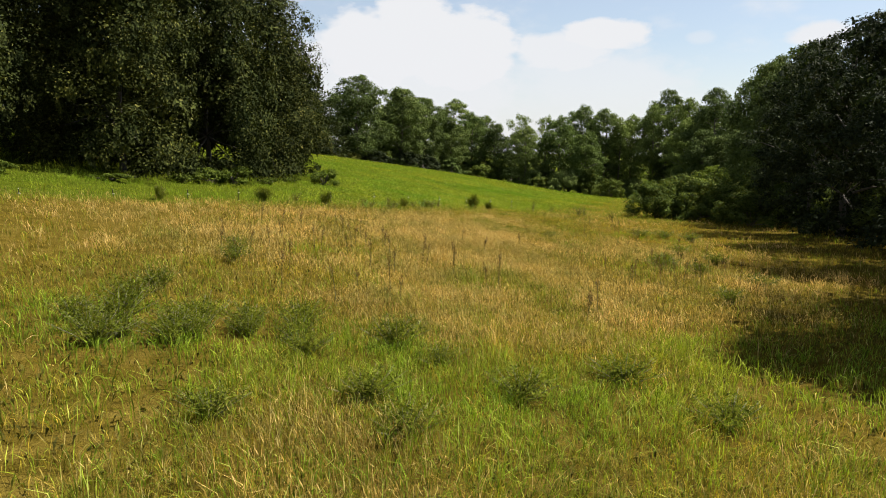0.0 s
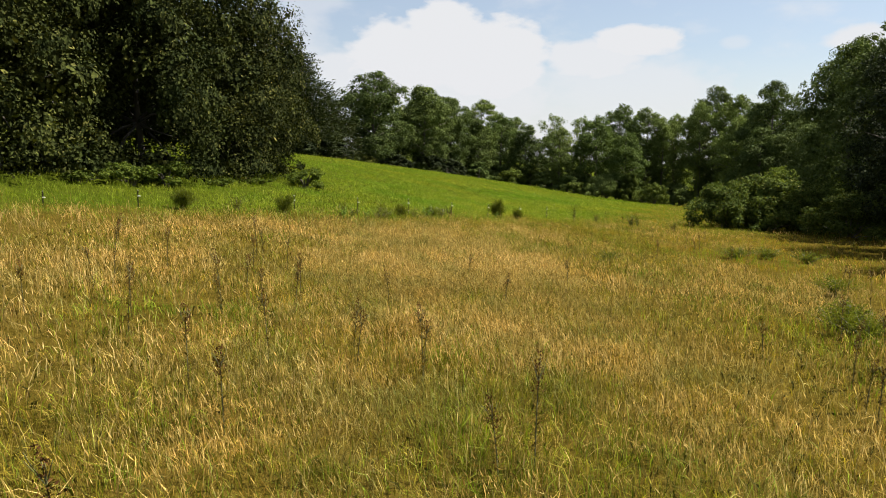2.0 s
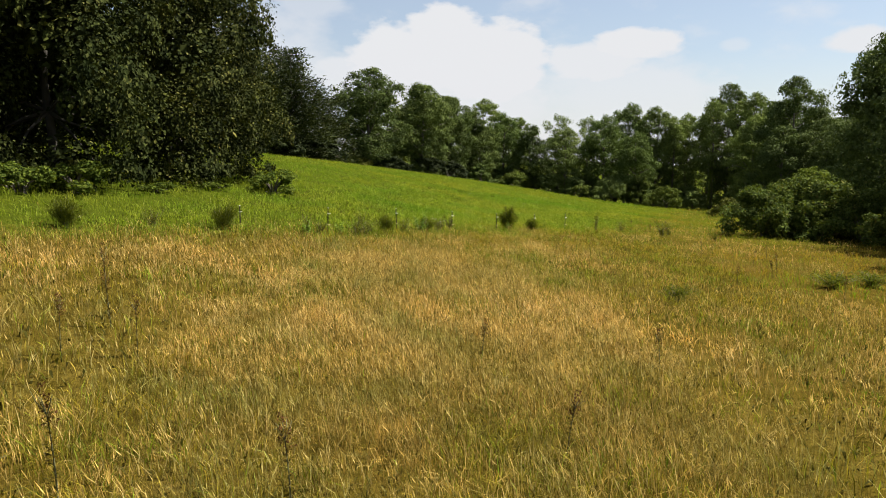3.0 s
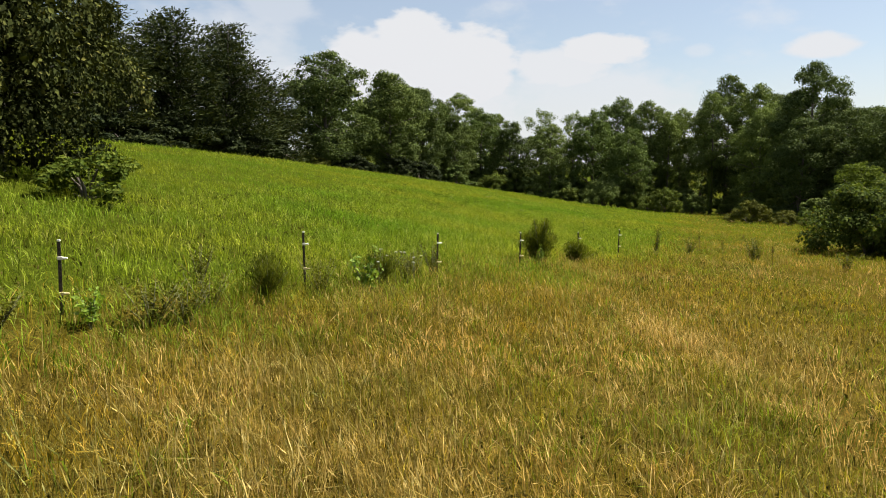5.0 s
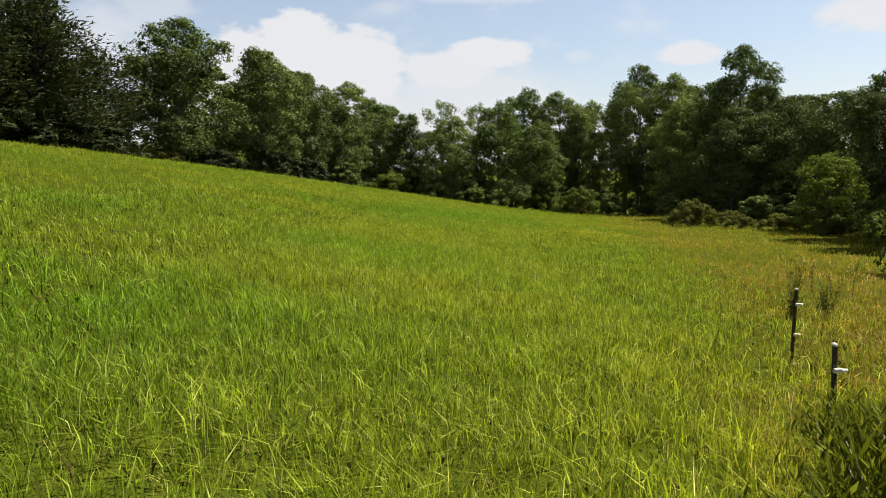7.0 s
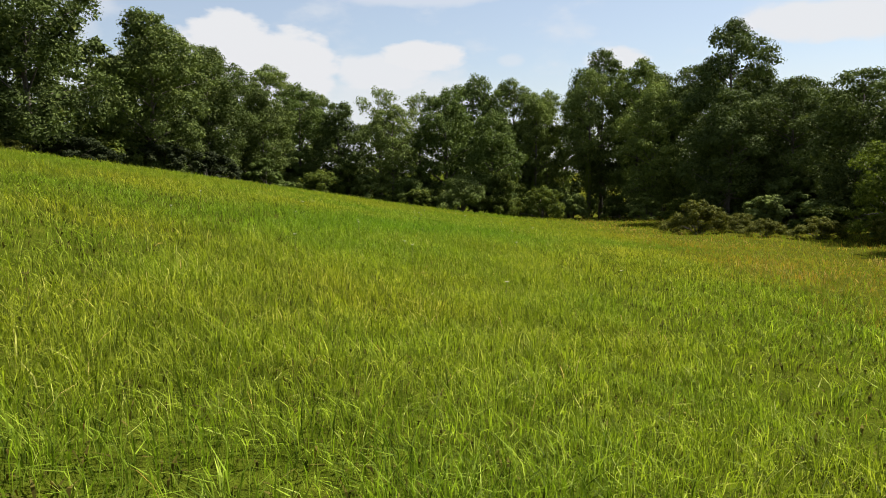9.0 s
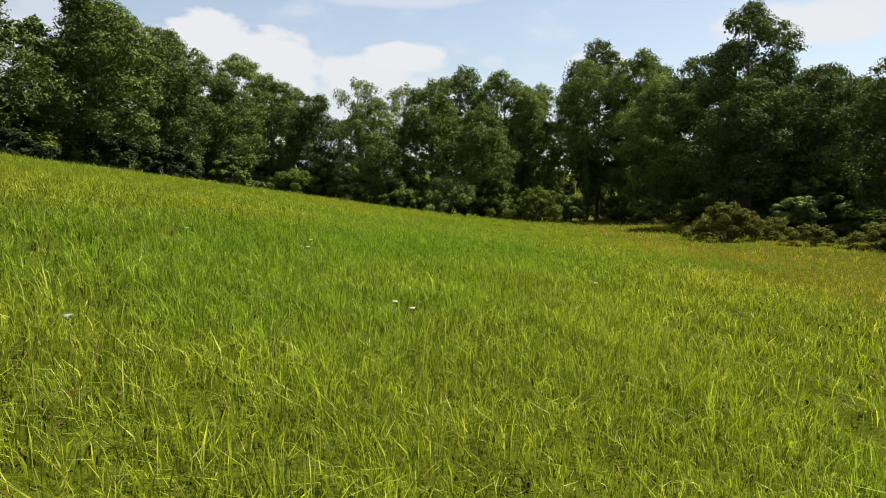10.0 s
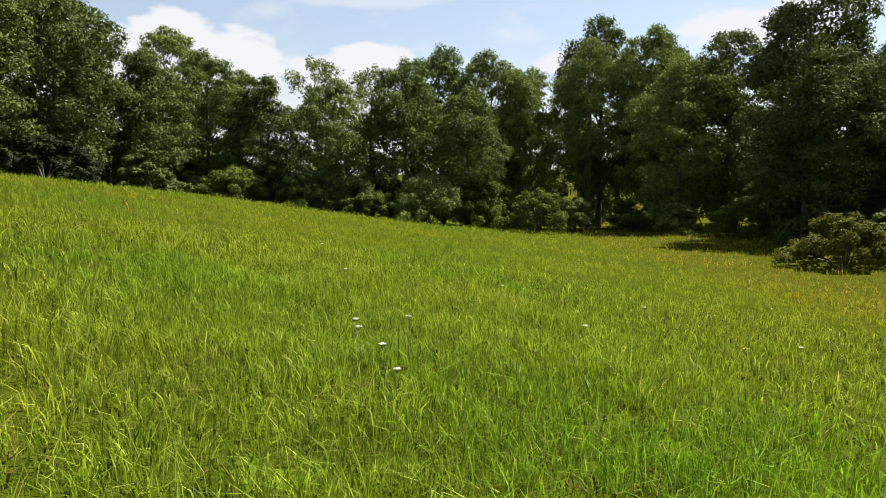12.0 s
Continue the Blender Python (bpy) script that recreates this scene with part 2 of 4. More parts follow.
FAR_MEADOW = leafy("distant_meadow_grass", ((0.0, (0.12, 0.104, 0.012)), (0.5, (0.195, 0.158, 0.02)), (1.0, (0.27, 0.21, 0.036))),
                   TAWNY, 0.17, 0.4, 0.7, 0.08, tint=(1.12, 1.13, 0.65), fleck=FLECK, tuft=(2.2, 0.25))
PALER = ((0.3, (0.55, 0.52, 0.42)), (0.44, (0.92, 0.93, 0.88)), (0.56, (1.12, 1.06, 1.1)), (0.68, (1.5, 1.36, 1.55)))
STRAW = leafy("straw_stem", ((0.0, (0.11, 0.07, 0.014)), (0.35, (0.27, 0.19, 0.045)), (0.7, (0.43, 0.32, 0.1)), (1.0, (0.62, 0.49, 0.2))),
              PALER, 0.12, 0.35, 0.8, 0.05, tint=(1.05, 1.0, 0.8), fleck=FLECK, tuft=(7.5, 0.55))
FAR_STRAW = leafy("distant_straw", ((0.0, (0.29, 0.195, 0.058)), (0.5, (0.46, 0.325, 0.115)), (1.0, (0.6, 0.44, 0.18))),
                  PALER, 0.12, 0.35, 0.8, 0.05, tint=(1.05, 1.0, 0.8), fleck=FLECK, tuft=(2.2, 0.25))
# dead leaves darkened so the shade low in the sward is in their colour
SHADED_THATCH = leafy("grass_thatch", ((0.0, (0.03, 0.028, 0.006)), (0.6, (0.06, 0.056, 0.011)), (1.0, (0.1, 0.085, 0.022))), through_=0.2, rough_=0.9, gloss=0.02)
LEAF = leafy("broad_leaf", ((0.0, (0.086, 0.114, 0.033)), (0.5, (0.12, 0.156, 0.044)), (0.85, (0.15, 0.188, 0.053)), (1.0, (0.19, 0.212, 0.067))), through_=0.2, tint=(1.0, 1.08, 0.65), rough_=0.8, gloss=0.06, by_object=0.3, mottle=0.25)
LIGHT = leafy("light_broad_leaf", ((0.0, (0.065, 0.09, 0.014)), (0.5, (0.11, 0.145, 0.02)), (1.0, (0.17, 0.2, 0.035))), through_=0.3, tint=(1.0, 1.08, 0.6), rough_=0.8, gloss=0.05, mottle=0.2)
# darker copy of LEAF: tree variety, and shaded crowns' dark put into colour
SHADED_LEAF = leafy("shade_toned_leaf", ((0.0, (0.055, 0.074, 0.023)), (0.5, (0.078, 0.104, 0.031)), (0.85, (0.1, 0.128, 0.037)), (1.0, (0.13, 0.15, 0.045))), through_=0.16, tint=(1.0, 1.08, 0.65), rough_=0.8, gloss=0.06, by_object=0.25, mottle=0.25)
# backlit trees and undergrowth: their shade is put into this leaf colour
DEEP_SHADE_LEAF = leafy("deep_shade_toned_leaf", ((0.0, (0.012, 0.018, 0.007)), (0.5, (0.022, 0.031, 0.01)), (0.85, (0.036, 0.046, 0.014)), (1.0, (0.055, 0.06, 0.02))), through_=0.12, rough_=0.75, gloss=0.08, by_object=0.2, mottle=0.25, tint=(0.95, 1.1, 0.65))
# patches put the drapes' dark hollows and lit masses into the leaf colour
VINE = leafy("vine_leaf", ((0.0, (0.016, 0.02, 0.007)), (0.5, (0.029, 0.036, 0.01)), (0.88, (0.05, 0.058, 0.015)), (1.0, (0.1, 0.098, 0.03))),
             ((0.34, (0.55, 0.62, 0.6)), (0.5, (1.0, 1.0, 1.0)), (0.66, (1.5, 1.4, 1.15))), 0.45, 0.1, 0.85, 0.03, by_object=0.2, mottle=0.3)
NEEDLE = leafy("pine_needle", ((0.0, (0.018, 0.026, 0.009)), (0.6, (0.037, 0.048, 0.016)), (1.0, (0.068, 0.076, 0.025))), through_=0.12, rough_=0.75, gloss=0.08, by_object=0.2)
BRIGHT = leafy("bramble_leaf", ((0.0, (0.03, 0.05, 0.008)), (0.5, (0.062, 0.09, 0.012)), (1.0, (0.115, 0.14, 0.022))), through_=0.3, rough_=0.75, gloss=0.06)
SHRUB = leafy("shrub_leaf", ((0.0, (0.04, 0.058, 0.014)), (0.5, (0.076, 0.104, 0.022)), (0.9, (0.112, 0.142, 0.03)), (1.0, (0.15, 0.14, 0.04))), through_=0.3, rough_=0.85, gloss=0.05, by_object=0.3)
RUSSET = leafy("russet_shrub_leaf", ((0.0, (0.048, 0.06, 0.011)), (0.5, (0.085, 0.096, 0.017)), (1.0, (0.135, 0.13, 0.03))), through_=0.25, rough_=0.8, gloss=0.05, by_object=0.2)
FEATHER = leafy("feathery_leaf", ((0.0, (0.05, 0.064, 0.008)), (0.6, (0.095, 0.118, 0.014)), (1.0, (0.15, 0.165, 0.024))), through_=0.35, rough_=0.85, gloss=0.03)
HERB = leafy("dark_herb_leaf", ((0.0, (0.042, 0.054, 0.007)), (0.6, (0.088, 0.108, 0.012)), (1.0, (0.15, 0.165, 0.022))), through_=0.35, rough_=0.9, gloss=0.02)
WEED = leafy("weed_leaf", ((0.0, (0.05, 0.058, 0.009)), (0.6, (0.095, 0.104, 0.015)), (1.0, (0.15, 0.145, 0.028))), through_=0.3, rough_=0.85, gloss=0.03)
STALK = leafy("browned_weed_leaf", ((0.0, (0.06, 0.045, 0.007)), (0.6, (0.11, 0.08, 0.011)), (1.0, (0.16, 0.11, 0.02))), through_=0.15, rough_=0.8, gloss=0.03)
PALE = leafy("light_weed_leaf", ((0.0, (0.09, 0.16, 0.02)), (0.6, (0.15, 0.23, 0.03)), (1.0, (0.22, 0.29, 0.06))), through_=0.35, gloss=0.1)
DARKHEAD = leafy("dry_seed_head", ((0.0, (0.05, 0.024, 0.01)), (0.6, (0.09, 0.044, 0.018)), (1.0, (0.15, 0.078, 0.03))), through_=0.05, rough_=0.9, gloss=0.0)
UMBEL = leafy("white_umbel", ((0.0, (0.34, 0.36, 0.24)), (1.0, (0.6, 0.6, 0.5))), through_=0.15, rough_=0.8, gloss=0.1)
BARK = plain("bark", (0.045, 0.036, 0.028), (0.15, 0.125, 0.10), 5.0, 0.9, 0.0, 0.8, (1, 1, 0.25))
# BARK darkened: the shade behind the vines is put into its colour
SHADED_BARK = plain("shaded_ivy_bark", (0.018, 0.016, 0.012), (0.05, 0.042, 0.03), 5.0, 0.95, 0.0, 0.8, (1, 1, 0.25))
STEM = plain("green_stem", (0.07, 0.075, 0.025), (0.14, 0.13, 0.05), 20.0, 0.8)
STEEL = plain("rusty_dark_steel", (0.018, 0.018, 0.017), (0.07, 0.045, 0.03), 30.0, 0.7, 0.4, 0.3)
PLASTIC = plain("white_plastic", (0.5, 0.48, 0.4), (0.7, 0.68, 0.6), 40.0, 0.5)
YELLOW = plain("weathered_yellow_plastic", (0.42, 0.34, 0.14), (0.56, 0.47, 0.24), 40.0, 0.55)


# ---- mesh tools ----
def fast_mesh(name, verts, faces, mat, smooth=False):
    """A mesh of triangles from arrays."""
    me = bpy.data.meshes.new(name)
    verts, faces = np.asarray(verts, np.float32), np.asarray(faces, np.int32)
    n = len(faces)
    me.vertices.add(len(verts))
    me.vertices.foreach_set("co", verts.ravel())
    me.loops.add(n * 3)
    me.loops.foreach_set("vertex_index", faces.ravel())
    me.polygons.add(n)
    me.polygons.foreach_set("loop_start", np.arange(0, n * 3, 3, dtype=np.int32))
    me.polygons.foreach_set("use_smooth", np.full(n, smooth))
    me.materials.append(mat)
    me.update()
    me.validate()
    return me


def part(name, me, parent, label=""):
    ob = new(name, me)
    ob.parent = parent
    if label:
        ob["label"] = label
    return ob


def unit(v):
    return v / np.maximum(np.linalg.norm(v, axis=-1, keepdims=True), 1e-9)


def kites(c, along, flat, length, width, wide_at=0.45, fold=0.12):
    """Leaves: each a folded kite of two triangles. c: middles, along: axes, flat: rough normals."""
    n = len(c)
    along = unit(along)
    side = unit(np.cross(flat, along))
    up = np.cross(along, side)
    length, width = np.broadcast_to(length, n)[:, None], np.broadcast_to(width, n)[:, None]
    root = c - along * length * 0.5
    mid = root + along * length * wide_at
    v = np.stack([root, mid + side * width * 0.5 + up * width * fold, c + along * length * 0.5, mid - side * width * 0.5 + up * width * fold], 1).reshape(-1, 3)
    b = np.arange(n)[:, None] * 4
    f = np.concatenate([b + np.array([[0, 1, 2]]), b + np.array([[0, 2, 3]])], 1).reshape(-1, 3)
    return v, f


def tube(path, radii, sides=6):
    """A tapered limb along a path."""
    path, radii = np.asarray(path, float), np.asarray(radii, float)
    t = unit(np.gradient(path, axis=0))
    ref = np.where(np.abs(t[:, 2:3]) > 0.9, np.array([[1.0, 0, 0]]), np.array([[0, 0, 1.0]]))
    a = unit(np.cross(t, ref))
    b = np.cross(t, a)
    th = np.linspace(0, 2 * np.pi, sides, endpoint=False)
    v = (path[:, None] + radii[:, None, None] * (np.cos(th)[None, :, None] * a[:, None] + np.sin(th)[None, :, None] * b[:, None])).reshape(-1, 3)
    f = []
    for i in range(len(path) - 1):
        for j in range(sides):
            p, q = i * sides + j, i * sides + (j + 1) % sides
            f += [(p, q, q + sides), (p, q + sides, p + sides)]
    tip = len(v)
    v = np.vstack([v, path[-1:]])
    f += [((len(path) - 1) * sides + j, (len(path) - 1) * sides + (j + 1) % sides, tip) for j in range(sides)]
    return v, np.array(f)


def joined(pieces):
    vs, fs, k = [], [], 0
    for v, f in pieces:
        vs.append(v)
        fs.append(f + k)
        k += len(v)
    return np.concatenate(vs), np.concatenate(fs)


def bunch(paths, radii, sides=4):
    """Stems that spring from one foot: all share the first ring. radii: one row for all, or a row for each."""
    rows = [radii] * len(paths) if np.ndim(radii[0]) == 0 else radii
    v, f = tube(paths[0], rows[0], sides)
    vs, fs, k = [v], [f], len(v)
    for path, row in zip(paths[1:], rows[1:]):
        v, f = tube(path, row, sides)
        vs.append(v[sides:])
        fs.append(np.where(f < sides, f, f - sides + k))
        k += len(v) - sides
    return np.concatenate(vs), np.concatenate(fs)


def slips(c, along, flat, length, width):
    """Small leaves of one triangle each."""
    n = len(c)
    along = unit(along)
    side = unit(np.cross(flat, along)) * (np.broadcast_to(width, n) * 0.5)[:, None]
    along = along * (np.broadcast_to(length, n) * 0.5)[:, None]
    v = np.stack([c - along * 0.7 + side, c + along * 1.3, c - along * 0.7 - side], 1).reshape(-1, 3)
    return v, np.arange(n * 3).reshape(-1, 3)


def sphere_ways(rng, n, up=0.0):
    v = rng.normal(size=(n, 3))
    v[:, 2] += up
    return unit(v)


# ---- trees ----
def limbs(rng, height, targets, girth, lean=(0, 0), top=0.85):
    """Trunk with limbs that reach towards the leaf clumps."""
    k = 7
    s = np.linspace(0, 1, k)
    wander = np.cumsum(rng.normal(0, 0.03, (k, 2)), 0) * height * 0.2
    path = np.column_stack([wander[:, 0] + lean[0] * s * height, wander[:, 1] + lean[1] * s * height, s * height * top - 0.3])
    radii = girth * np.array([1.35, 1.0, 0.86, 0.7, 0.52, 0.34, 0.15])
    pieces = [tube(path, radii, 8)]
    for c in targets:
        z0 = max(height * 0.18, c[2] - abs(rng.normal(0.35, 0.12)) * np.hypot(c[0], c[1]) - 0.8)
        z0 = min(z0, height * top * 0.9)
        i = np.interp(z0, path[:, 2], np.arange(k))
        root = np.array([np.interp(z0, path[:, 2], path[:, 0]), np.interp(z0, path[:, 2], path[:, 1]), z0])
        r0 = np.interp(i, np.arange(k), radii) * 0.5
        mid = root * 0.5 + c * 0.5 + np.array([0, 0, 0.25]) + rng.normal(0, 0.15, 3)
        pieces.append(tube([root, mid, c], [r0, r0 * 0.6, 0.02], 5))
    return joined(pieces)


def clump_leaves(rng, centres, radii, each, leaf, squash=0.7, droop=0.0, core=0, bulk=(0.3, 0.55), shape=kites, sag=0.05, stray=0.27):
    """Leaves on the outside of clumps, facing out and up, and larger sprays inside them."""
    each = np.maximum(3, (each * (radii / radii.mean()) ** 2).astype(int))
    ci = np.repeat(np.arange(len(centres)), each)
    n = len(ci)
    way = sphere_ways(rng, n, 0.35)
    reach = 0.55 + 0.45 * rng.uniform(0, 1, n) ** 0.6 + 0.16 * rough(way[:, 0] * 3 + ci, way[:, 1] * 3 + way[:, 2] * 2, 2.2)
    p = centres[ci] + way * (radii[ci] * reach)[:, None] * np.array([1, 1, squash])
    p[:, 2] -= sag * radii[ci] * (way[:, 0] ** 2 + way[:, 1] ** 2) * reach
    flat = unit(way * 1.1 + sphere_ways(rng, n) * stray + np.array([0, 0, 0.3]))
    along = unit(np.cross(flat, sphere_ways(rng, n)) + way * 0.5 + np.array([0, 0, -droop]))
    size = leaf * rng.uniform(0.65, 1.35, n)
    outer = shape(p, along, flat, size, size * rng.uniform(0.55, 0.85, n))
    if not core:
        return outer
    m = len(centres) * core
    ci = np.repeat(np.arange(len(centres)), core)
    p = centres[ci] + sphere_ways(rng, m) * (radii[ci] * rng.uniform(0, 0.55, m))[:, None] * np.array([1, 1, squash])
    size = radii[ci] * rng.uniform(*bulk, m)
    flat = sphere_ways(rng, m)
    return joined([outer, kites(p, np.cross(flat, sphere_ways(rng, m)), flat, size, size * 0.8)])


def lobed(rng, lobes, radii, subs, spread=0.72, small=(0.3, 0.52)):
    """Small clumps on the outer and upper side of each lobe of a crown."""
    li = np.repeat(np.arange(len(lobes)), subs)
    n = len(li)
    out = lobes[li] * np.array([1, 1, 0])
    way = unit(sphere_ways(rng, n) + 0.45 * unit(out) + np.array([0, 0, 0.35]))
    return lobes[li] + way * (radii[li] * rng.uniform(0.5, 1.0, n))[:, None] * np.array([1, 1, spread]), radii[li] * rng.uniform(*small, n)


def broadleaf(seed, height, radius, lobes=28, subs=11, each=72, leaf=0.2, base=0.08, open_=0.0, top=0.55, core=9, mat=None, shape=slips):
    """Meshes of a broadleaved tree: trunk with limbs, and crown."""
    rng = np.random.default_rng(seed)
    s = np.linspace(0, 1, lobes) + rng.normal(0, 0.04, lobes)
    s[-1] = 1.0
    prof = np.where(s < top, 0.7 + 0.3 * np.sin(np.pi * 0.5 * np.clip(s, 0, 1) / top), np.sqrt(np.clip(1 - ((s - top) / (1.03 - top)) ** 2, 0.01, 1)))
    th = np.arange(lobes) * 2.39996 + rng.normal(0, 0.45, lobes)
    big = rng.uniform(0.26, 0.46, lobes) * radius * np.where(s > 0.85, 0.8, 1.0)
    rr = np.clip(radius * prof * rng.uniform(0.7, 1.12, lobes) - big * 0.95, 0.1, None)
    z = height * (base + (1 - base) * (s - 0.10 * s ** 4)) - big * 0.4 * s
    points = np.column_stack([rr * np.cos(th), rr * np.sin(th), z])
    inner = np.column_stack([0.3 * rr * np.cos(th + 2), 0.3 * rr * np.sin(th + 2), z * 0.94])[1::2]
    hearts = radius * 0.5 * np.clip(prof[1::2], 0.55, 1)
    centres, radii = lobed(rng, points, big, subs)
    centres_in, radii_in = lobed(rng, inner, hearts, 5)
    crown = fast_mesh("crown", *joined([clump_leaves(rng, centres, radii * (1 - open_) * 1.1, each, leaf, 0.64, 0.15, core, shape=shape),
                                        clump_leaves(rng, centres_in, radii_in * (1 - open_), each // 3, leaf * 1.7, 0.8, 0.0, core, shape=shape)]), mat or LEAF)
    trunk = fast_mesh("trunk", *limbs(rng, height, points[:lobes], height * 0.012 + 0.04), BARK, True)
    return trunk, crown


def ivied(seed, height, radius, reach=0.5):
    """A tall tree with a high crown, and ivy up its bare trunk."""
    trunk, crown = broadleaf(seed, height, radius, 24, base=0.38, top=0.5, core=6)
    rng = np.random.default_rng(seed + 100)
    n = 3600
    z = height * reach * rng.uniform(0, 1, n) ** 0.9
    th = rng.uniform(0, 2 * np.pi, n)
    r = 0.34 + 0.3 * np.clip(rough(th * 2.0, z, 2.4, seed * 1.0), -0.6, 1) * (1 - 0.5 * z / (height * reach)) + rng.uniform(0, 0.2, n)
    out = np.column_stack([np.cos(th), np.sin(th), 0 * th])
    size = rng.uniform(0.1, 0.2, n)
    ivy = slips(out * r[:, None] + np.column_stack([0 * z, 0 * z, z]), sphere_ways(rng, n) * 0.6 + np.array([0, 0, -1]), out + sphere_ways(rng, n) * 0.35 + np.array([0, 0, 0.4]), size, size * 0.8)
    return trunk, crown, fast_mesh("ivy", *ivy, LIGHT)


def vined(seed, height, radius, leaf=0.15):
    """A tree hung all over with vines: bulging masses of leaf with hanging skirts down to the ground."""
    rng = np.random.default_rng(seed)

    def girth_at(q, a):
        return radius * np.clip(np.sin(np.pi * (0.3 + 0.56 * q)), 0.2, 1) * (1 + 0.13 * np.sin(3 * a + seed) + 0.09 * np.sin(5 * a - 6 * q + seed))

    # bulging masses on the outside
    n = 62
    q = np.clip(np.linspace(-0.02, 0.97, n) + rng.normal(0, 0.02, n), -0.02, 1)
    a = np.arange(n) * 2.39996 + rng.normal(0, 0.35, n)
    big = radius * rng.uniform(0.22, 0.4, n)
    r = girth_at(q, a) - big * 0.8 - np.where(rng.uniform(0, 1, n) < 0.4, rng.uniform(0.6, 1.7, n), 0.0) * (q > 0.12)
    points = np.column_stack([r * np.cos(a), r * np.sin(a), height * (0.04 + 0.9 * q)])
    core_points = np.column_stack([np.zeros(6), np.zeros(6), np.linspace(0.12, 0.78, 6) * height])
    centres, radii = lobed(rng, points, big, 5, 0.9, (0.5, 0.78))
    hearts, heart_radii = lobed(rng, core_points, np.full(6, radius * 0.55), 6, 0.95)
    pieces = [clump_leaves(rng, centres, radii, 104, leaf * 0.92, 0.8, 0.3, 8, (0.2, 0.36), sag=0.2, stray=0.25), clump_leaves(rng, hearts, heart_radii * 1.1, 190, leaf * 1.8, 0.9, 0.4, 60, (0.14, 0.26))]
    # skirts: strands that fall from each mass and swing aside, ragged at the foot
    each = 6
    ci = np.repeat(np.arange(n), each)
    m = len(ci)
    swing = rng.uniform(-1, 1, m)
    out = np.column_stack([np.cos(a[ci] + 0.9 * swing), np.sin(a[ci] + 0.9 * swing), 0 * swing])
    head = points[ci] + out * (big[ci] * rng.uniform(0.7, 1.05, m))[:, None]
    fall = np.minimum(rng.uniform(0.3, 1.1, m) * big[ci] / big.mean(), np.maximum(head[:, 2] - 0.3, 0.2))
    slant = np.sin(a * 2 + seed)[ci] * 0.7 + rng.normal(0, 0.12, m)
    k = 34
    w = rng.uniform(0, 1, (m, k))
    p = head[:, None] + out[:, None] * (0.28 * np.sin(np.minimum(w * 3, 1.6)) * fall[:, None])[..., None]
    p = p + np.stack([-out[:, 1], out[:, 0], 0 * swing], 1)[:, None] * (w * slant[:, None] * fall[:, None])[..., None]
    p[..., 2] -= w ** 1.25 * fall[:, None]
    p = (p + rng.normal(0, 0.09, p.shape) * (1.35 - w)[..., None]).reshape(-1, 3)
    facing = np.repeat(out, k, 0) + np.array([0, 0, 0.75]) + sphere_ways(rng, len(p)) * 0.5
    size = leaf * rng.uniform(0.65, 1.4, len(p))
    pieces.append(kites(p, sphere_ways(rng, len(p)) * 0.6 + np.array([0, 0, -1]), facing, size, size * 0.78))
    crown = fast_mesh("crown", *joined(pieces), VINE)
    trunk = fast_mesh("trunk", *limbs(rng, height, points[:16] * np.array([0.8, 0.8, 1.0]), 0.16), SHADED_BARK, True)
    return trunk, crown


def pine(seed, height, radius):
    """A conifer in whorls of level boughs with tufted needles."""
    rng = np.random.default_rng(seed)
    centres, ways = [], []
    zs = np.arange(height * 0.06, height * 0.98, 0.8)
    for z in zs:
        reach = radius * (1 - (z / height) ** 3.0) * rng.uniform(0.7, 1.1) + 0.5
        nb = rng.integers(5, 8)
        for a in np.linspace(0, 2 * np.pi, nb, endpoint=False) + rng.uniform(0, 6):
            length = reach * rng.uniform(0.65, 1.1)
            for q in np.arange(0.6, length, 0.7):
                centres.append((q * np.cos(a), q * np.sin(a), z + 0.12 * q - 0.035 * q * q + rng.normal(0, 0.1)))
                ways.append((np.cos(a), np.sin(a), 0.25))
    centres, ways = np.array(centres), np.array(ways)
    each = 30
    ci = np.repeat(np.arange(len(centres)), each)
    n = len(ci)
    p = centres[ci] + rng.normal(0, 0.42, (n, 3)) * np.array([1, 1, 0.6])
    along = unit(ways[ci] + sphere_ways(rng, n) * 0.9 + np.array([0, 0, 0.25]))
    flat = unit(sphere_ways(rng, n) + np.array([0, 0, 0.8]))
    size = rng.uniform(0.26, 0.5, n)
    crown = fast_mesh("crown", *slips(p, along, flat, size, size * 0.4), NEEDLE)
    ends = centres[rng.permutation(len(centres))[:22]]
    trunk = fast_mesh("trunk", *limbs(rng, height, ends, 0.2, top=0.97), BARK, True)
    return trunk, crown


def shrub(seed, height, radius, mat, each=90, leaf=0.15, n=22, shape=slips, cone=0.0):
    """A bushy shrub, leafy to the ground, of many rounded sprays."""
    rng = np.random.default_rng(seed)
    s = rng.uniform(0, 1, n)
    th = np.arange(n) * 2.39996
    rr = radius * np.sqrt(rng.uniform(0.1, 1, n)) * ((1 - cone) * np.cos(s * 1.25) + cone * (1 - s))
    points = np.column_stack([rr * np.cos(th), rr * np.sin(th), height * (0.1 + 0.7 * s)])
    centres, radii = lobed(rng, points, rng.uniform(0.24, 0.44, n) * min(radius, height), 5)
    crown = fast_mesh("foliage", *clump_leaves(rng, centres, radii * 1.1, each, leaf, 0.8, 0.2, 5, shape=shape), mat)
    stems = fast_mesh("branchwork", *bunch([[(0, 0, -0.3), c * np.array([0.4, 0.4, 0.55]), c] for c in points[:10]], [0.05, 0.035, 0.012], 5), BARK, True)
    return stems, crown


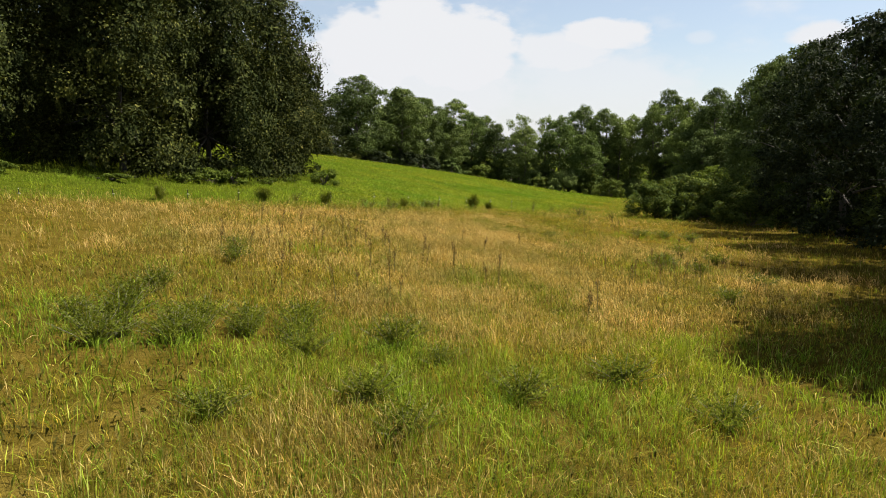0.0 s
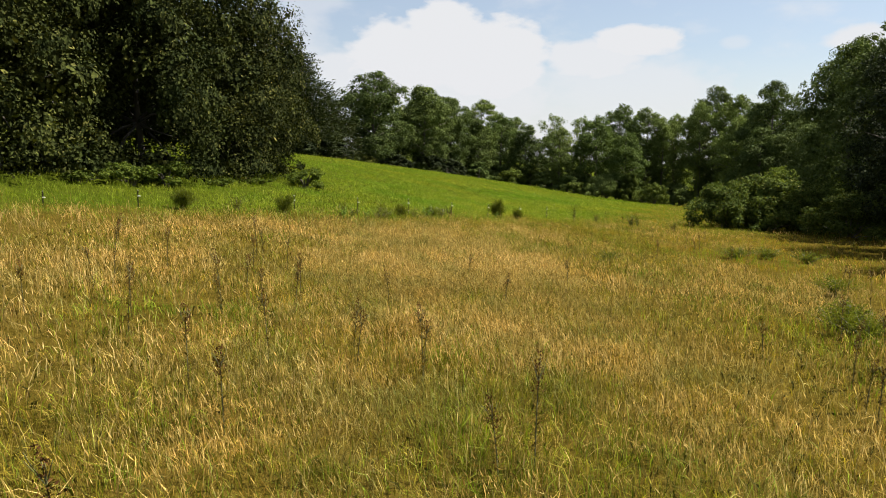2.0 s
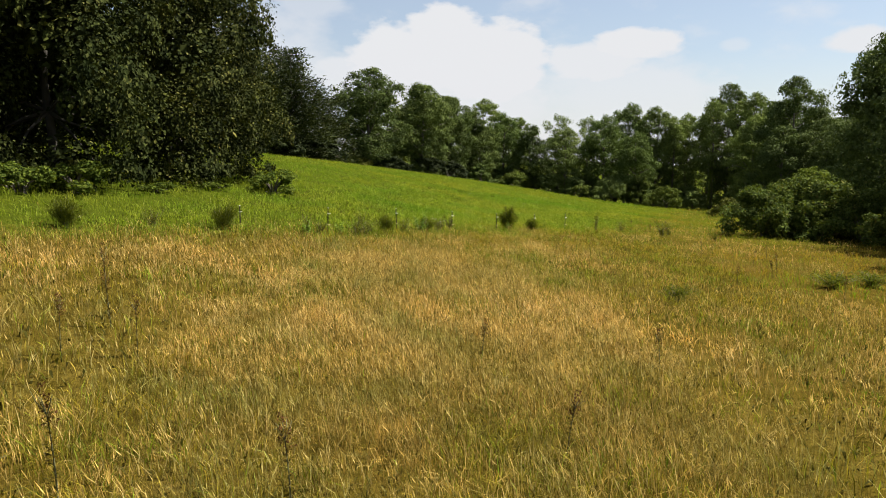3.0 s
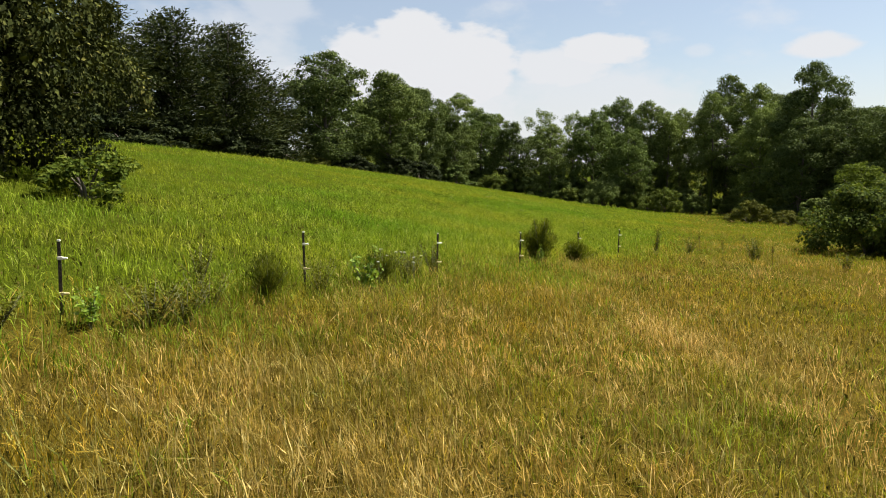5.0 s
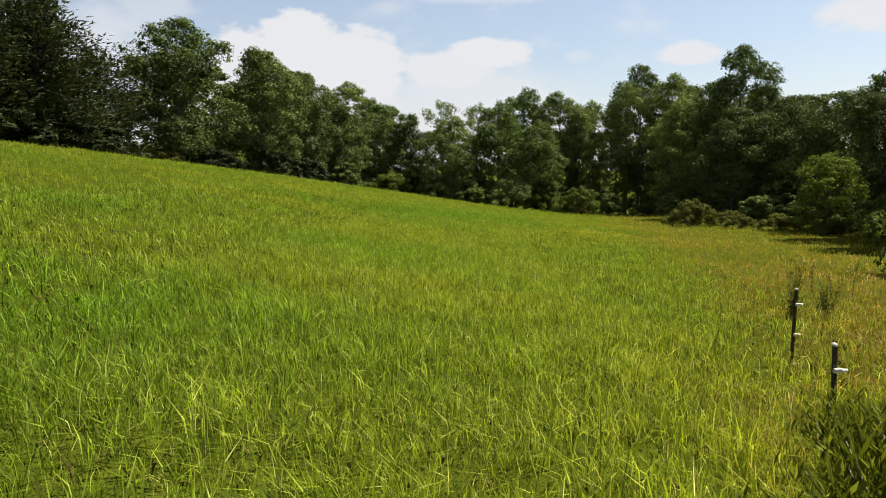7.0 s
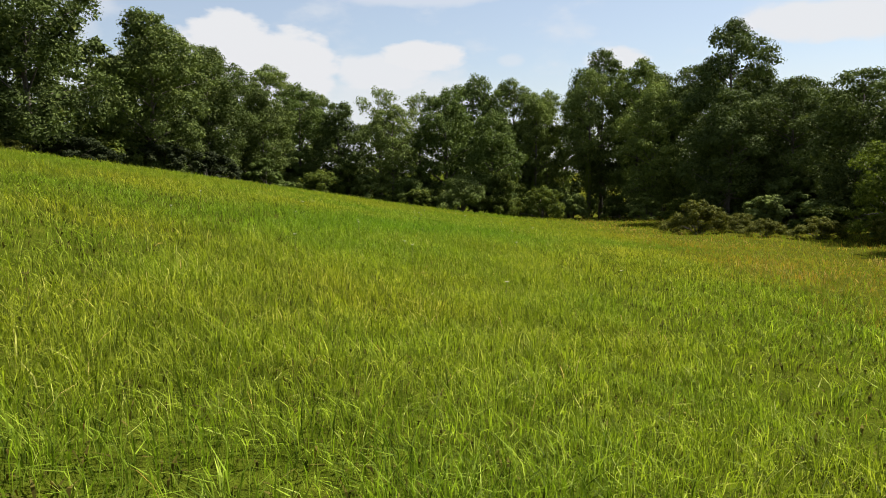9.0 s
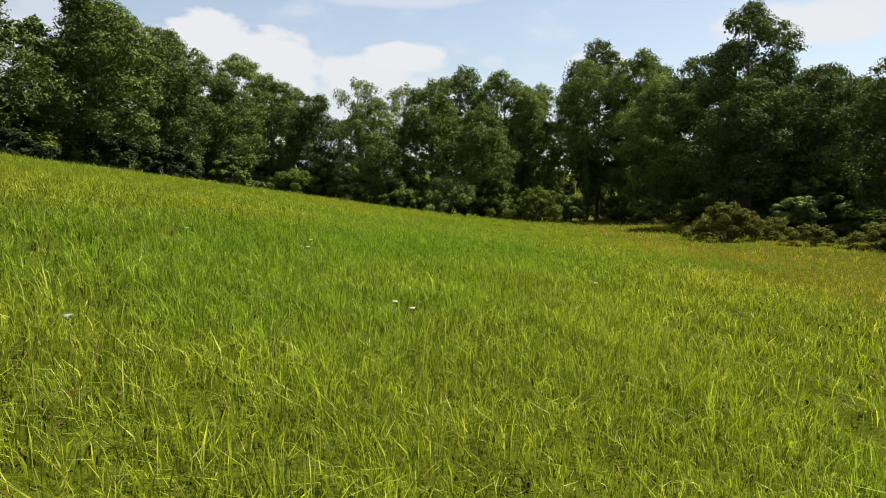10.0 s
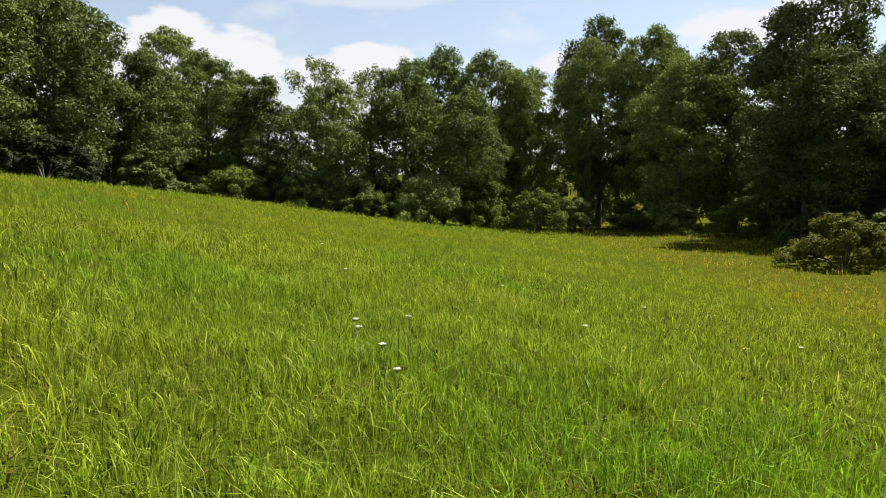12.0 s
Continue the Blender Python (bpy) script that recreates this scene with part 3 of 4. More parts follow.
def plant(kind, meshes, names, x, y, turn, scale, label, category, group="", sink=0.0):
    """A thing at its place: an Empty at the base with its parts."""
    base = new(kind)
    for nm, me in zip(names, meshes):
        ob = part(nm, me, base)
        if nm == "seed_head":
            ob["kind"] = "stuff"
    base.matrix_basis = pose(x, y, float(soil(x, y)) - sink, 0, 0, turn) @ Matrix.Diagonal((scale[0], scale[0], scale[1], 1))
    return tagged(base, label, category, group)


# ---- ground ----
def axis(lo, hi, step, far):
    mid = np.arange(lo, hi + step / 2, step)
    out = np.geomspace(6, far, 12)
    return np.concatenate([lo - out[::-1], mid, hi + out])


def build_ground():
    xs, ys = axis(-80, 45, 1.0, 2600), axis(-22, 225, 1.0, 2600)
    X, Y = np.meshgrid(xs, ys)
    Z = soil(X, Y)
    nx = len(xs)
    v = np.column_stack([X.ravel(), Y.ravel(), Z.ravel()])
    i, j = np.meshgrid(np.arange(len(ys) - 1), np.arange(nx - 1), indexing='ij')
    a = (i * nx + j).ravel()
    f = np.concatenate([np.column_stack([a, a + 1, a + nx + 1]), np.column_stack([a, a + nx + 1, a + nx])])
    tagged(new("ground", fast_mesh("ground", v, f, GROUND, True)), "gently sloping meadow soil with short thatch under grass", "ground", kind="structure")


build_ground()

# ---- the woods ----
BROAD = [broadleaf(11, 16, 5.2), broadleaf(12, 17, 5.8, 30, mat=SHADED_LEAF), broadleaf(13, 18, 4.6, 28, base=0.14, top=0.65), broadleaf(14, 15, 5.4, 26, base=0.03, top=0.4, mat=SHADED_LEAF),
         broadleaf(15, 16, 4.6, 20, 8, 50, 0.19, 0.12, 0.1, core=2), broadleaf(16, 20, 5.6, 32, base=0.08, top=0.5, mat=SHADED_LEAF), broadleaf(17, 18, 6.0, 20, 7, 40, 0.45, core=4, mat=SHADED_LEAF),
         broadleaf(18, 16, 5.4, 30, 11, 84, 0.16, base=0.03, top=0.45, mat=DEEP_SHADE_LEAF), broadleaf(19, 7, 3.1, 22, 7, 60, 0.15, base=0.04, top=0.5, mat=LIGHT)]
IVIED = [ivied(24, 20, 4.6), ivied(25, 22, 5.0)]
VINED = [vined(21, 14, 4.8), vined(22, 13, 4.6), vined(23, 15, 5.0)]
PINES = [pine(31, 16, 5.0), pine(32, 15, 4.6)]
LABELS = ("tall broadleaved tree in full green summer leaf", "round-crowned broadleaved tree at the edge of the wood", "slender broadleaved tree with a high leafy crown",
          "low-branched broadleaved tree with a wide crown", "thinly leaved tree with open crown and bare twigs", "big many-lobed tree standing above its neighbours",
          "broadleaved woodland tree standing behind the front row", "dense tree leafy down to the ground, shade put into its leaf colour", "small light green tree in front of the wood")


def tree(v, x, y, h, w=1.0, turn=None):
    h *= 1.12 if y > 120 and x < 11 else 1.06
    nominal = (16, 17, 18, 15, 16, 20, 18, 16, 7)[v]
    plant("tree", BROAD[v], ("trunk", "crown"), x, y, (x * 37 + y * 53) % 360 if turn is None else turn, (h / nominal * 0.5 + 0.5 * w, h / nominal), LABELS[v], "tree", "trees round the field")


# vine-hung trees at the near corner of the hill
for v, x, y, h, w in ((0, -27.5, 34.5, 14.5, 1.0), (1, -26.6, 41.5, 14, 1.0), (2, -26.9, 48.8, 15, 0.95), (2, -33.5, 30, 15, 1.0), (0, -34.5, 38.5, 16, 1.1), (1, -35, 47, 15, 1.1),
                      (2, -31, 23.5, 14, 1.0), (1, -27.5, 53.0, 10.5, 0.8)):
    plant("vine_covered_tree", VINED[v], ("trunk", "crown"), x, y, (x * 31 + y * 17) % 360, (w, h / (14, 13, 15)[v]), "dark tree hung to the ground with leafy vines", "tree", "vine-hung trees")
# conifers on the hill
for v, x, y, h, w in ((0, -60, 97, 16, 1.3), (1, -57, 104, 16, 1.35), (0, -54.3, 110.8, 16.0, 1.3), (1, -53.0, 117.0, 11.0, 1.15), (1, -63, 90, 16.5, 1.3), (0, -66, 82, 17, 1.3), (1, -67, 74, 17, 1.3), (0, -62, 108, 17, 1.3),
                      (1, -68, 95, 18, 1.3), (1, -72, 84, 18, 1.35), (0, -70, 64, 17, 1.3), (1, -58, 114, 17, 1.3),
                      (0, -63.5, 100, 16.5, 1.3), (1, -66.5, 88.5, 17, 1.3), (0, -70, 76, 18, 1.3), (1, -65.5, 67, 16, 1.3), (1, -75, 70, 18, 1.35)):
    plant("pine_tree", PINES[v], ("trunk", "crown"), x, y, (x * 31 + y * 17) % 360, (w, h / (16, 15)[v]), "dark green pine tree with level tufted boughs", "tree", "pines on the hill")
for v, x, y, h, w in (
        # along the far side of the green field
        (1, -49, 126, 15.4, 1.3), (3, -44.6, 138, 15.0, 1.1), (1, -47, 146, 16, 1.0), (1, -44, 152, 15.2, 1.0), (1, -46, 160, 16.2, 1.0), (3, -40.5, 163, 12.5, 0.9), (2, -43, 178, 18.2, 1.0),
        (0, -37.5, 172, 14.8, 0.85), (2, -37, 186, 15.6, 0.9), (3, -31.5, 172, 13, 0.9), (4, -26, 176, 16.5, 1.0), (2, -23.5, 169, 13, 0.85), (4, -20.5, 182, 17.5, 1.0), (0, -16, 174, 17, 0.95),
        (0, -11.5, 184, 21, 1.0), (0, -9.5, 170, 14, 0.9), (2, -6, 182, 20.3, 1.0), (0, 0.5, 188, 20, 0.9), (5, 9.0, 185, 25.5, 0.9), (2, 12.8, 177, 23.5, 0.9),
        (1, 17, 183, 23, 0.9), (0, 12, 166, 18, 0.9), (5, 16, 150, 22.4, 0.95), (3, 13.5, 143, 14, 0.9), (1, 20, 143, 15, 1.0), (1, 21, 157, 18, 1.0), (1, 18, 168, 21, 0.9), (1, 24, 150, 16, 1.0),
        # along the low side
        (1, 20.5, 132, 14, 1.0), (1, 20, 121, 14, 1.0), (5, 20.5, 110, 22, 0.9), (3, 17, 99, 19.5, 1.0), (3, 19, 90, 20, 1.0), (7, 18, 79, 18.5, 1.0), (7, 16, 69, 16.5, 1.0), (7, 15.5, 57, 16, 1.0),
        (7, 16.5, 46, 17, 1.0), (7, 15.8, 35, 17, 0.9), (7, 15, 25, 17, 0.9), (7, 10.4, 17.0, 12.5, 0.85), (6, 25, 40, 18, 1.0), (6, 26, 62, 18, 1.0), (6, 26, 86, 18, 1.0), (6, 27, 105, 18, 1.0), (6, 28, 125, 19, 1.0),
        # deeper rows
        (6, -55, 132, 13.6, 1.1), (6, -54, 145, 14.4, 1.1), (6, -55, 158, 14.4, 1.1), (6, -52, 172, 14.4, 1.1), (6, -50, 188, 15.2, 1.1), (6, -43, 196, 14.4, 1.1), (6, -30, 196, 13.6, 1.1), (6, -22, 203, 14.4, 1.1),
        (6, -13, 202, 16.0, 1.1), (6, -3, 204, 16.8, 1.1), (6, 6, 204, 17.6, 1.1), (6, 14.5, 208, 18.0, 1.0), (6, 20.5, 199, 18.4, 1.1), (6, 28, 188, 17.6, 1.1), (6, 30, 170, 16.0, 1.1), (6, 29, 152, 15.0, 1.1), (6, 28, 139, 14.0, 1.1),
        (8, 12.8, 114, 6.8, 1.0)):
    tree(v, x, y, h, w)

for v, x, y, h, w in ((0, 5.3, 177, 23.5, 0.92), (1, -2.6, 181, 20.5, 0.8)):
    plant("ivy_clad_tree", IVIED[v], ("trunk", "crown", "ivy"), x, y, (x * 37 + y * 53) % 360, (w, h / (20, 22)[v]), "tall high-crowned tree with ivy up its trunk", "tree", "trees round the field")

# shrubs
GREENS = [shrub(41, 3.2, 2.4, SHRUB), shrub(42, 2.6, 2.0, SHRUB), shrub(43, 3.6, 2.0, LEAF, 100, 0.17), shrub(47, 3.4, 2.3, DEEP_SHADE_LEAF, 100, 0.17)]
PALER_GREENS = [shrub(48, 3.4, 2.5, SHRUB, 62, 0.14, 40), shrub(49, 3.0, 2.3, SHRUB, 62, 0.14, 38)]
MOUNDS = [shrub(50, 6.2, 3.2, SHRUB, 90, 0.16, 44, cone=0.8), shrub(56, 5.0, 3.6, LEAF, 80, 0.16, 40, cone=0.5), shrub(57, 4.6, 1.7, LEAF, 90, 0.15, 26)]
RUST = [shrub(44, 2.2, 1.8, RUSSET, 100, 0.11)]


def bush(bank, v, x, y, w, h, label, group="shrubs along the wood"):
    plant("shrub", bank[v], ("branchwork", "foliage"), x, y, (x * 41 + y * 29) % 360, (w, h), label, "shrub", group)


for v, x, y, w, h in ((0, 3.2, 78, 1.2, 1.25), (1, 6.5, 79.5, 1.5, 1.6), (2, 9.5, 77, 1.2, 1.2), (0, 8, 83, 1.4, 1.5), (1, 12, 84, 1.5, 1.6), (2, 12, 92, 1.4, 1.3), (1, 11, 70, 1.3, 1.1), (0, 13, 100, 1.3, 1.2)):
    bush(PALER_GREENS, v % 2, x, y, w, h, "light green leafy shrub at the edge of the meadow")
for v, x, y, w, h in ((0, -3.4, 163, 1.3, 1.3), (1, -20, 165, 1.2, 1.0), (2, -27, 167, 1.3, 1.1), (0, -33, 165, 1.3, 1.0), (2, 1.5, 168, 1.1, 1.1),
                      (1, 8, 168, 1.0, 0.8), (2, 9.5, 160, 1.1, 0.9), (0, 13, 155, 1.2, 0.9), (2, -38.5, 157, 1.3, 1.1), (3, -42, 146, 1.3, 1.0), (3, -43, 137, 1.3, 1.0), (3, -46, 126, 1.2, 0.8),
                      (2, 14, 135, 1.2, 0.9), (1, 14.5, 126, 1.2, 0.9), (2, 15.5, 116, 1.2, 0.9), (0, 14.5, 108, 1.2, 0.9)):
    bush(GREENS, v, x, y, w, h, "dense green undergrowth shrub under the trees")
for v, x, y, w, h in ((0, -50, 133, 2.2, 1.7), (2, -51, 143, 2.2, 1.6), (1, -49, 153, 2.4, 1.9), (0, -47, 168, 2.2, 1.7), (2, -41, 170, 2.2, 1.5), (1, -35, 180, 2.4, 1.9), (0, -28, 183, 2.2, 1.7), (2, -21, 176, 2.0, 1.4),
                      (1, -14, 180, 2.4, 1.9), (0, -6, 189, 2.2, 1.8), (2, 0.5, 183, 2.0, 1.5), (1, 9.5, 196, 2.2, 1.5), (0, 16, 175, 2.2, 1.7), (2, 22, 168, 2.2, 1.6), (1, 22, 138, 2.2, 1.8), (0, 22, 127, 2.2, 1.6),
                      (2, 24, 146, 2.2, 1.6), (0, 25, 157, 2.2, 1.8), (2, 26, 135, 2.2, 1.8), (2, 19, 160, 2.0, 1.6), (2, 18, 138, 1.9, 1.4),
                      (2, 21, 115, 2.2, 1.5), (1, 21, 103, 2.2, 1.8), (0, 20, 94, 2.2, 1.6), (2, 19, 84, 2.2, 1.4), (1, 19, 73, 2.2, 1.8), (0, 19, 62, 2.2, 1.6), (2, 19, 52, 2.2, 1.4), (1, 20, 41, 2.2, 1.8),
                      (3, -60, 92, 2.2, 1.4), (3, -57, 100, 2.0, 1.2), (3, -55, 106, 2.0, 1.2), (3, -63, 84, 2.2, 1.4), (3, -52, 113, 1.8, 1.1)):
    bush(GREENS, v, x, y, w, h, "tall leafy understory bush inside the wood edge", "understory of the wood")
for x, y, w, h in ((4.9, 127, 1.35, 1.25), (8.2, 122, 0.8, 0.6), (10.5, 118.5, 1.0, 0.7), (9, 129, 0.9, 0.7), (-51, 117.5, 1.0, 0.7), (-48.5, 121, 1.0, 0.7), (12, 112, 1.1, 0.9), (6, 131, 0.8, 0.6)):
    bush(RUST, 0, x, y, w, h, "yellow-brown bushy shrub in rough grass")
for v, x, y, w, h in ((0, -9.0, 167.5, 1.0, 1.05), (1, -14.0, 165.0, 1.05, 1.0), (0, -5.6, 170.0, 0.8, 0.8), (2, -1.6, 176.0, 1.0, 1.0), (1, 2.0, 174.0, 0.8, 0.6), (0, 8.6, 172.5, 0.75, 0.6), (2, 11.2, 170.0, 1.1, 0.7), (1, -21.5, 168.0, 0.9, 0.8), (0, -30.0, 170.0, 0.9, 0.9)):
    bush(MOUNDS, v, x, y, w, h, "heap of vines over a shrub at the foot of the wood", "vine heaps along the wood")
BRAMBLE = [shrub(45, 0.95, 1.35, BRIGHT, 50, 0.1, 16, kites), shrub(46, 1.2, 1.1, BRIGHT, 50, 0.1, 14, kites)]
for v, x, y, w, h in ((1, -22.0, 50.8, 1.3, 1.5), (0, -23.2, 47.6, 0.7, 0.5), (0, -22.9, 43.4, 0.8, 0.6), (1, -22.9, 39.4, 1.2, 1.3), (0, -23.1, 37.4, 1.1, 1.4), (0, -23.6, 35.2, 0.8, 0.7),
                      (0, -24.4, 30.4, 0.9, 0.5), (1, -26.5, 25.5, 0.9, 0.8)):
    bush(BRAMBLE, v, x - 0.6, y, w * 0.95, h * 0.72, "bright green bramble at the foot of the vines", "brambles under the vines")

# ---- fence ----
def fence_post():
    """A steel T-post with clip insulators, 1.25 m out of the ground."""
    base = new("fence_post")
    bm = bmesh.new()
    for cx, cy, sx, sy in ((0, 0.0, 0.036, 0.005), (0, 0.019, 0.005, 0.034)):
        bmesh.ops.create_cube(bm, size=1.0, matrix=Matrix.Translation((cx, cy, 0.475)) @ Matrix.Diagonal((sx, sy, 1.55, 1)))
    for k in range(20):
        bmesh.ops.create_cube(bm, size=1.0, matrix=Matrix.Translation((0, -0.006, 0.2 + k * 0.052)) @ Matrix.Diagonal((0.01, 0.008, 0.012, 1)))
    me = bpy.data.meshes.new("stake")
    bm.to_mesh(me)
    bm.free()
    me.materials.append(STEEL)
    part("stake", me, base, "dark rusty steel stake with studs")
    for z, mat, label in ((1.07, PLASTIC, "white plastic clip insulator"), (0.68, YELLOW, "yellow plastic clip insulator"), (0.3, YELLOW, "yellow plastic clip insulator")):
        bm = bmesh.new()
        bmesh.ops.create_cube(bm, size=1.0, matrix=Matrix.Translation((0.012, -0.016, z)) @ Matrix.Diagonal((0.058, 0.03, 0.034, 1)))
        bmesh.ops.bevel(bm, geom=bm.edges[:], offset=0.003, segments=1, affect='EDGES')
        me = bpy.data.meshes.new("insulator")
        bm.to_mesh(me)
        bm.free()
        me.materials.append(mat)
        body = part("insulator", me, base, label)
        bm = bmesh.new()
        bmesh.ops.create_cone(bm, cap_ends=True, segments=10, radius1=0.016, radius2=0.011, depth=0.05, matrix=Matrix.Translation((0.063, -0.02, z)) @ Matrix.Rotation(radians(90), 4, 'Y'))
        bmesh.ops.bevel(bm, geom=bm.edges[:], offset=0.002, segments=1, affect='EDGES')
        me = bpy.data.meshes.new("peg")
        bm.to_mesh(me)
        bm.free()
        me.materials.append(mat)
        part("peg", me, body)
    bm = bmesh.new()
    bmesh.ops.create_cube(bm, size=1.0, matrix=Matrix.Translation((0, 0.008, 1.262)) @ Matrix.Diagonal((0.034, 0.042, 0.024, 1)))
    bmesh.ops.bevel(bm, geom=bm.edges[:], offset=0.006, segments=2, affect='EDGES')
    me = bpy.data.meshes.new("cap")
    bm.to_mesh(me)
    bm.free()
    me.materials.append(PLASTIC)
    part("cap", me, base, "pale plastic cap")
    return tagged(base, "dark steel fence stake with white and yellow insulators", "fence post", "stakes along the field edge")


first_post = fence_post()
POSTS = ((-22.3, 22.0, 0.62, 2), (-21.0, 25.6, 0.45, -1), (-19.9, 29.2, 0.28, 1), (-19.06, 32.26, 0.2, 1), (-17.07, 39.4, -0.27, -2), (-15.3, 41.95, -0.45, 1), (-14.25, 45.85, -0.68, -1), (-13.07, 49.45, -1.0, 1.5),
         (-11.93, 53.25, -1.3, 1), (-10.72, 57.1, -1.6, -1), (-9.62, 60.9, -1.82, 1))
for k, (x, y, top, lean) in enumerate(POSTS):
    m = pose(x, y, top - 1.27, 0.6 * lean, lean, 20 + 9 * lean)
    if k:
        copy_thing(first_post, m)
    else:
        first_post.matrix_basis = m

# ---- bushes and weeds in the grass ----
def feathery(seed, height, radius, n=7000):
    """A fine-leaved bush, like a young cedar or asparagus fern."""
    rng = np.random.default_rng(seed)
    k = 22
    th = rng.uniform(0, 2 * np.pi, k)
    tilt = rng.uniform(0.05, 1.0, k) ** 0.8
    tips = np.column_stack([radius * tilt * np.cos(th), radius * tilt * np.sin(th), height * (1 - 0.45 * tilt ** 2) * rng.uniform(0.75, 1.05, k)])
    stems = bunch([[(0, 0, -0.1), t * np.array([0.35, 0.35, 0.5]), t] for t in tips], [0.014, 0.009, 0.003])
    ci = rng.integers(0, k, n)
    q = rng.uniform(0.25, 1.0, n)
    p = tips[ci] * np.column_stack([q ** 1.4, q ** 1.4, q]) + rng.normal(0, 0.085, (n, 3)) * (1.3 - 0.6 * q)[:, None]
    along = unit(tips[ci] + sphere_ways(rng, n) * 0.8 * height + np.array([0, 0, 0.5]))
    size = rng.uniform(0.06, 0.13, n)
    return fast_mesh("branchwork", *stems, STEM, True), fast_mesh("foliage", *kites(p, along, sphere_ways(rng, n), size, size * 0.16), FEATHER)


def broad_weed(seed, height, radius, mat, n=420, leaf=0.075, slim=0.55, k=12):
    rng = np.random.default_rng(seed)
    th = rng.uniform(0, 2 * np.pi, k)
    tilt = rng.uniform(0.1, 1.0, k)
    tips = np.column_stack([radius * tilt * np.cos(th), radius * tilt * np.sin(th), height * rng.uniform(0.55, 1.0, k)])
    stems = bunch([[(0, 0, -0.1), t * np.array([0.5, 0.5, 0.5]), t] for t in tips], [0.008, 0.006, 0.002])
    ci = rng.integers(0, k, n)
    q = rng.uniform(0.2, 1.0, n)
    p = tips[ci] * np.column_stack([0.5 * q + 0.5 * q ** 2, 0.5 * q + 0.5 * q ** 2, q]) + rng.normal(0, 0.04, (n, 3))
    flat = unit(sphere_ways(rng, n) + np.array([0, 0, 1.0]))
    size = leaf * rng.uniform(0.6, 1.4, n)
    return fast_mesh("branchwork", *stems, STEM, True), fast_mesh("foliage", *kites(p, np.cross(flat, sphere_ways(rng, n)), flat, size, size * slim), mat)


def tall_weed(seed, height):
    """An upright dark weed: stem, narrow leaves and a browned head."""
    rng = np.random.default_rng(seed)
    bend = rng.normal(0, 0.05, 2)
    s = np.linspace(0, 1, 6)
    path = np.column_stack([bend[0] * s ** 2, bend[1] * s ** 2, height * s - 0.05])
    n = 100
    q = rng.uniform(0.12, 0.85, n)
    c = np.column_stack([np.interp(q, s, path[:, 0]), np.interp(q, s, path[:, 1]), q * height])
    th = rng.uniform(0, 2 * np.pi, n)
    out = np.column_stack([np.cos(th), np.sin(th), rng.uniform(0.1, 0.9, n)])
    size = rng.uniform(0.05, 0.11, n) * (1.15 - 0.6 * q)
    leaves = kites(c + unit(out) * size[:, None] * 0.5, out, np.array([0, 0, 1.0]) + 0 * out, size, size * 0.28)
    m = 110
    a = rng.uniform(0, 2 * np.pi, m)
    q2 = rng.uniform(0.68, 1.02, m)
    r = (0.066 * (1.12 - q2) / 0.44 + 0.012) * np.sqrt(rng.uniform(0, 1, m))
    tip = path[-1]
    hp = np.column_stack([np.interp(q2, s, path[:, 0]) + r * np.cos(a), np.interp(q2, s, path[:, 1]) + r * np.sin(a), q2 * height - 0.03 + r * 0.5])
    hs = rng.uniform(0.014, 0.034, m)
    head = kites(hp, sphere_ways(rng, m, 0.8), sphere_ways(rng, m), hs, hs * 0.55)
    node = path[4]
    twigs = [[node, node * 0.4 + tip * 0.6 + (0.05 * np.cos(k * 1.3), 0.05 * np.sin(k * 1.3), 0), tip + (0.07 * np.cos(k * 1.3), 0.07 * np.sin(k * 1.3), -0.02 * k)] for k in range(5)]
    stem = bunch([path[4::-1], *twigs], [[0.004, 0.005, 0.006, 0.007, 0.008]] + [[0.004, 0.003, 0.0015]] * 5, 5)
    return fast_mesh("stem", *stem, STEM, True), fast_mesh("foliage", *leaves, STALK), fast_mesh("seed_head", *head, DARKHEAD)


def lace_flower(seed, height):
    """A wild carrot: thin stem, feathery leaves low down and a flat white umbel."""
    rng = np.random.default_rng(seed)
    path = np.array([(0, 0, -0.05), (0.01, 0.0, height * 0.5), (0.0, 0.015, height * 0.94)])
    tip = path[-1]
    rays = [tube([tip, tip + (0.04 * np.cos(t), 0.04 * np.sin(t), 0.03)], [0.002, 0.001], 3) for t in np.linspace(0, 6.28, 9)]
    m = 70
    a, r = rng.uniform(0, 2 * np.pi, m), 0.033 * np.sqrt(rng.uniform(0, 1, m))
    p = np.column_stack([tip[0] + r * np.cos(a), tip[1] + r * np.sin(a), tip[2] + 0.034 - 1.5 * r * r + rng.normal(0, 0.002, m)])
    flat = unit(np.array([0, 0, 1.0]) + sphere_ways(rng, m) * 0.3)
    s = rng.uniform(0.014, 0.024, m)
    return fast_mesh("stem", *joined([tube(path, [0.004, 0.003, 0.002], 5)] + rays), STEM, True), fast_mesh("umbel", *kites(p, np.cross(flat, sphere_ways(rng, m)), flat, s, s * 0.9, 0.5, 0.05), UMBEL)


FEATHERY = [feathery(51, 1.35, 0.7, 7000), feathery(52, 1.0, 0.58, 4500)]
for v, x, y, w, h in ((0, -11.55, 54.3, 1.0, 0.95), (1, -10.75, 56.4, 1.0, 0.8), (1, -14.1, 44.35, 0.65, 0.72), (1, -16.9, 38.3, 0.9, 0.8), (1, -18.6, 34.0, 1.0, 0.8), (1, -13.62, 47.6, 0.7, 0.6), (1, -20.2, 27.6, 0.7, 0.7)):
    plant("feathery_bush", FEATHERY[v], ("branchwork", "foliage"), x, y, x * 40, (w, h), "dark green fine-leaved bush beside the fence line", "bush", "bushes along the fence")
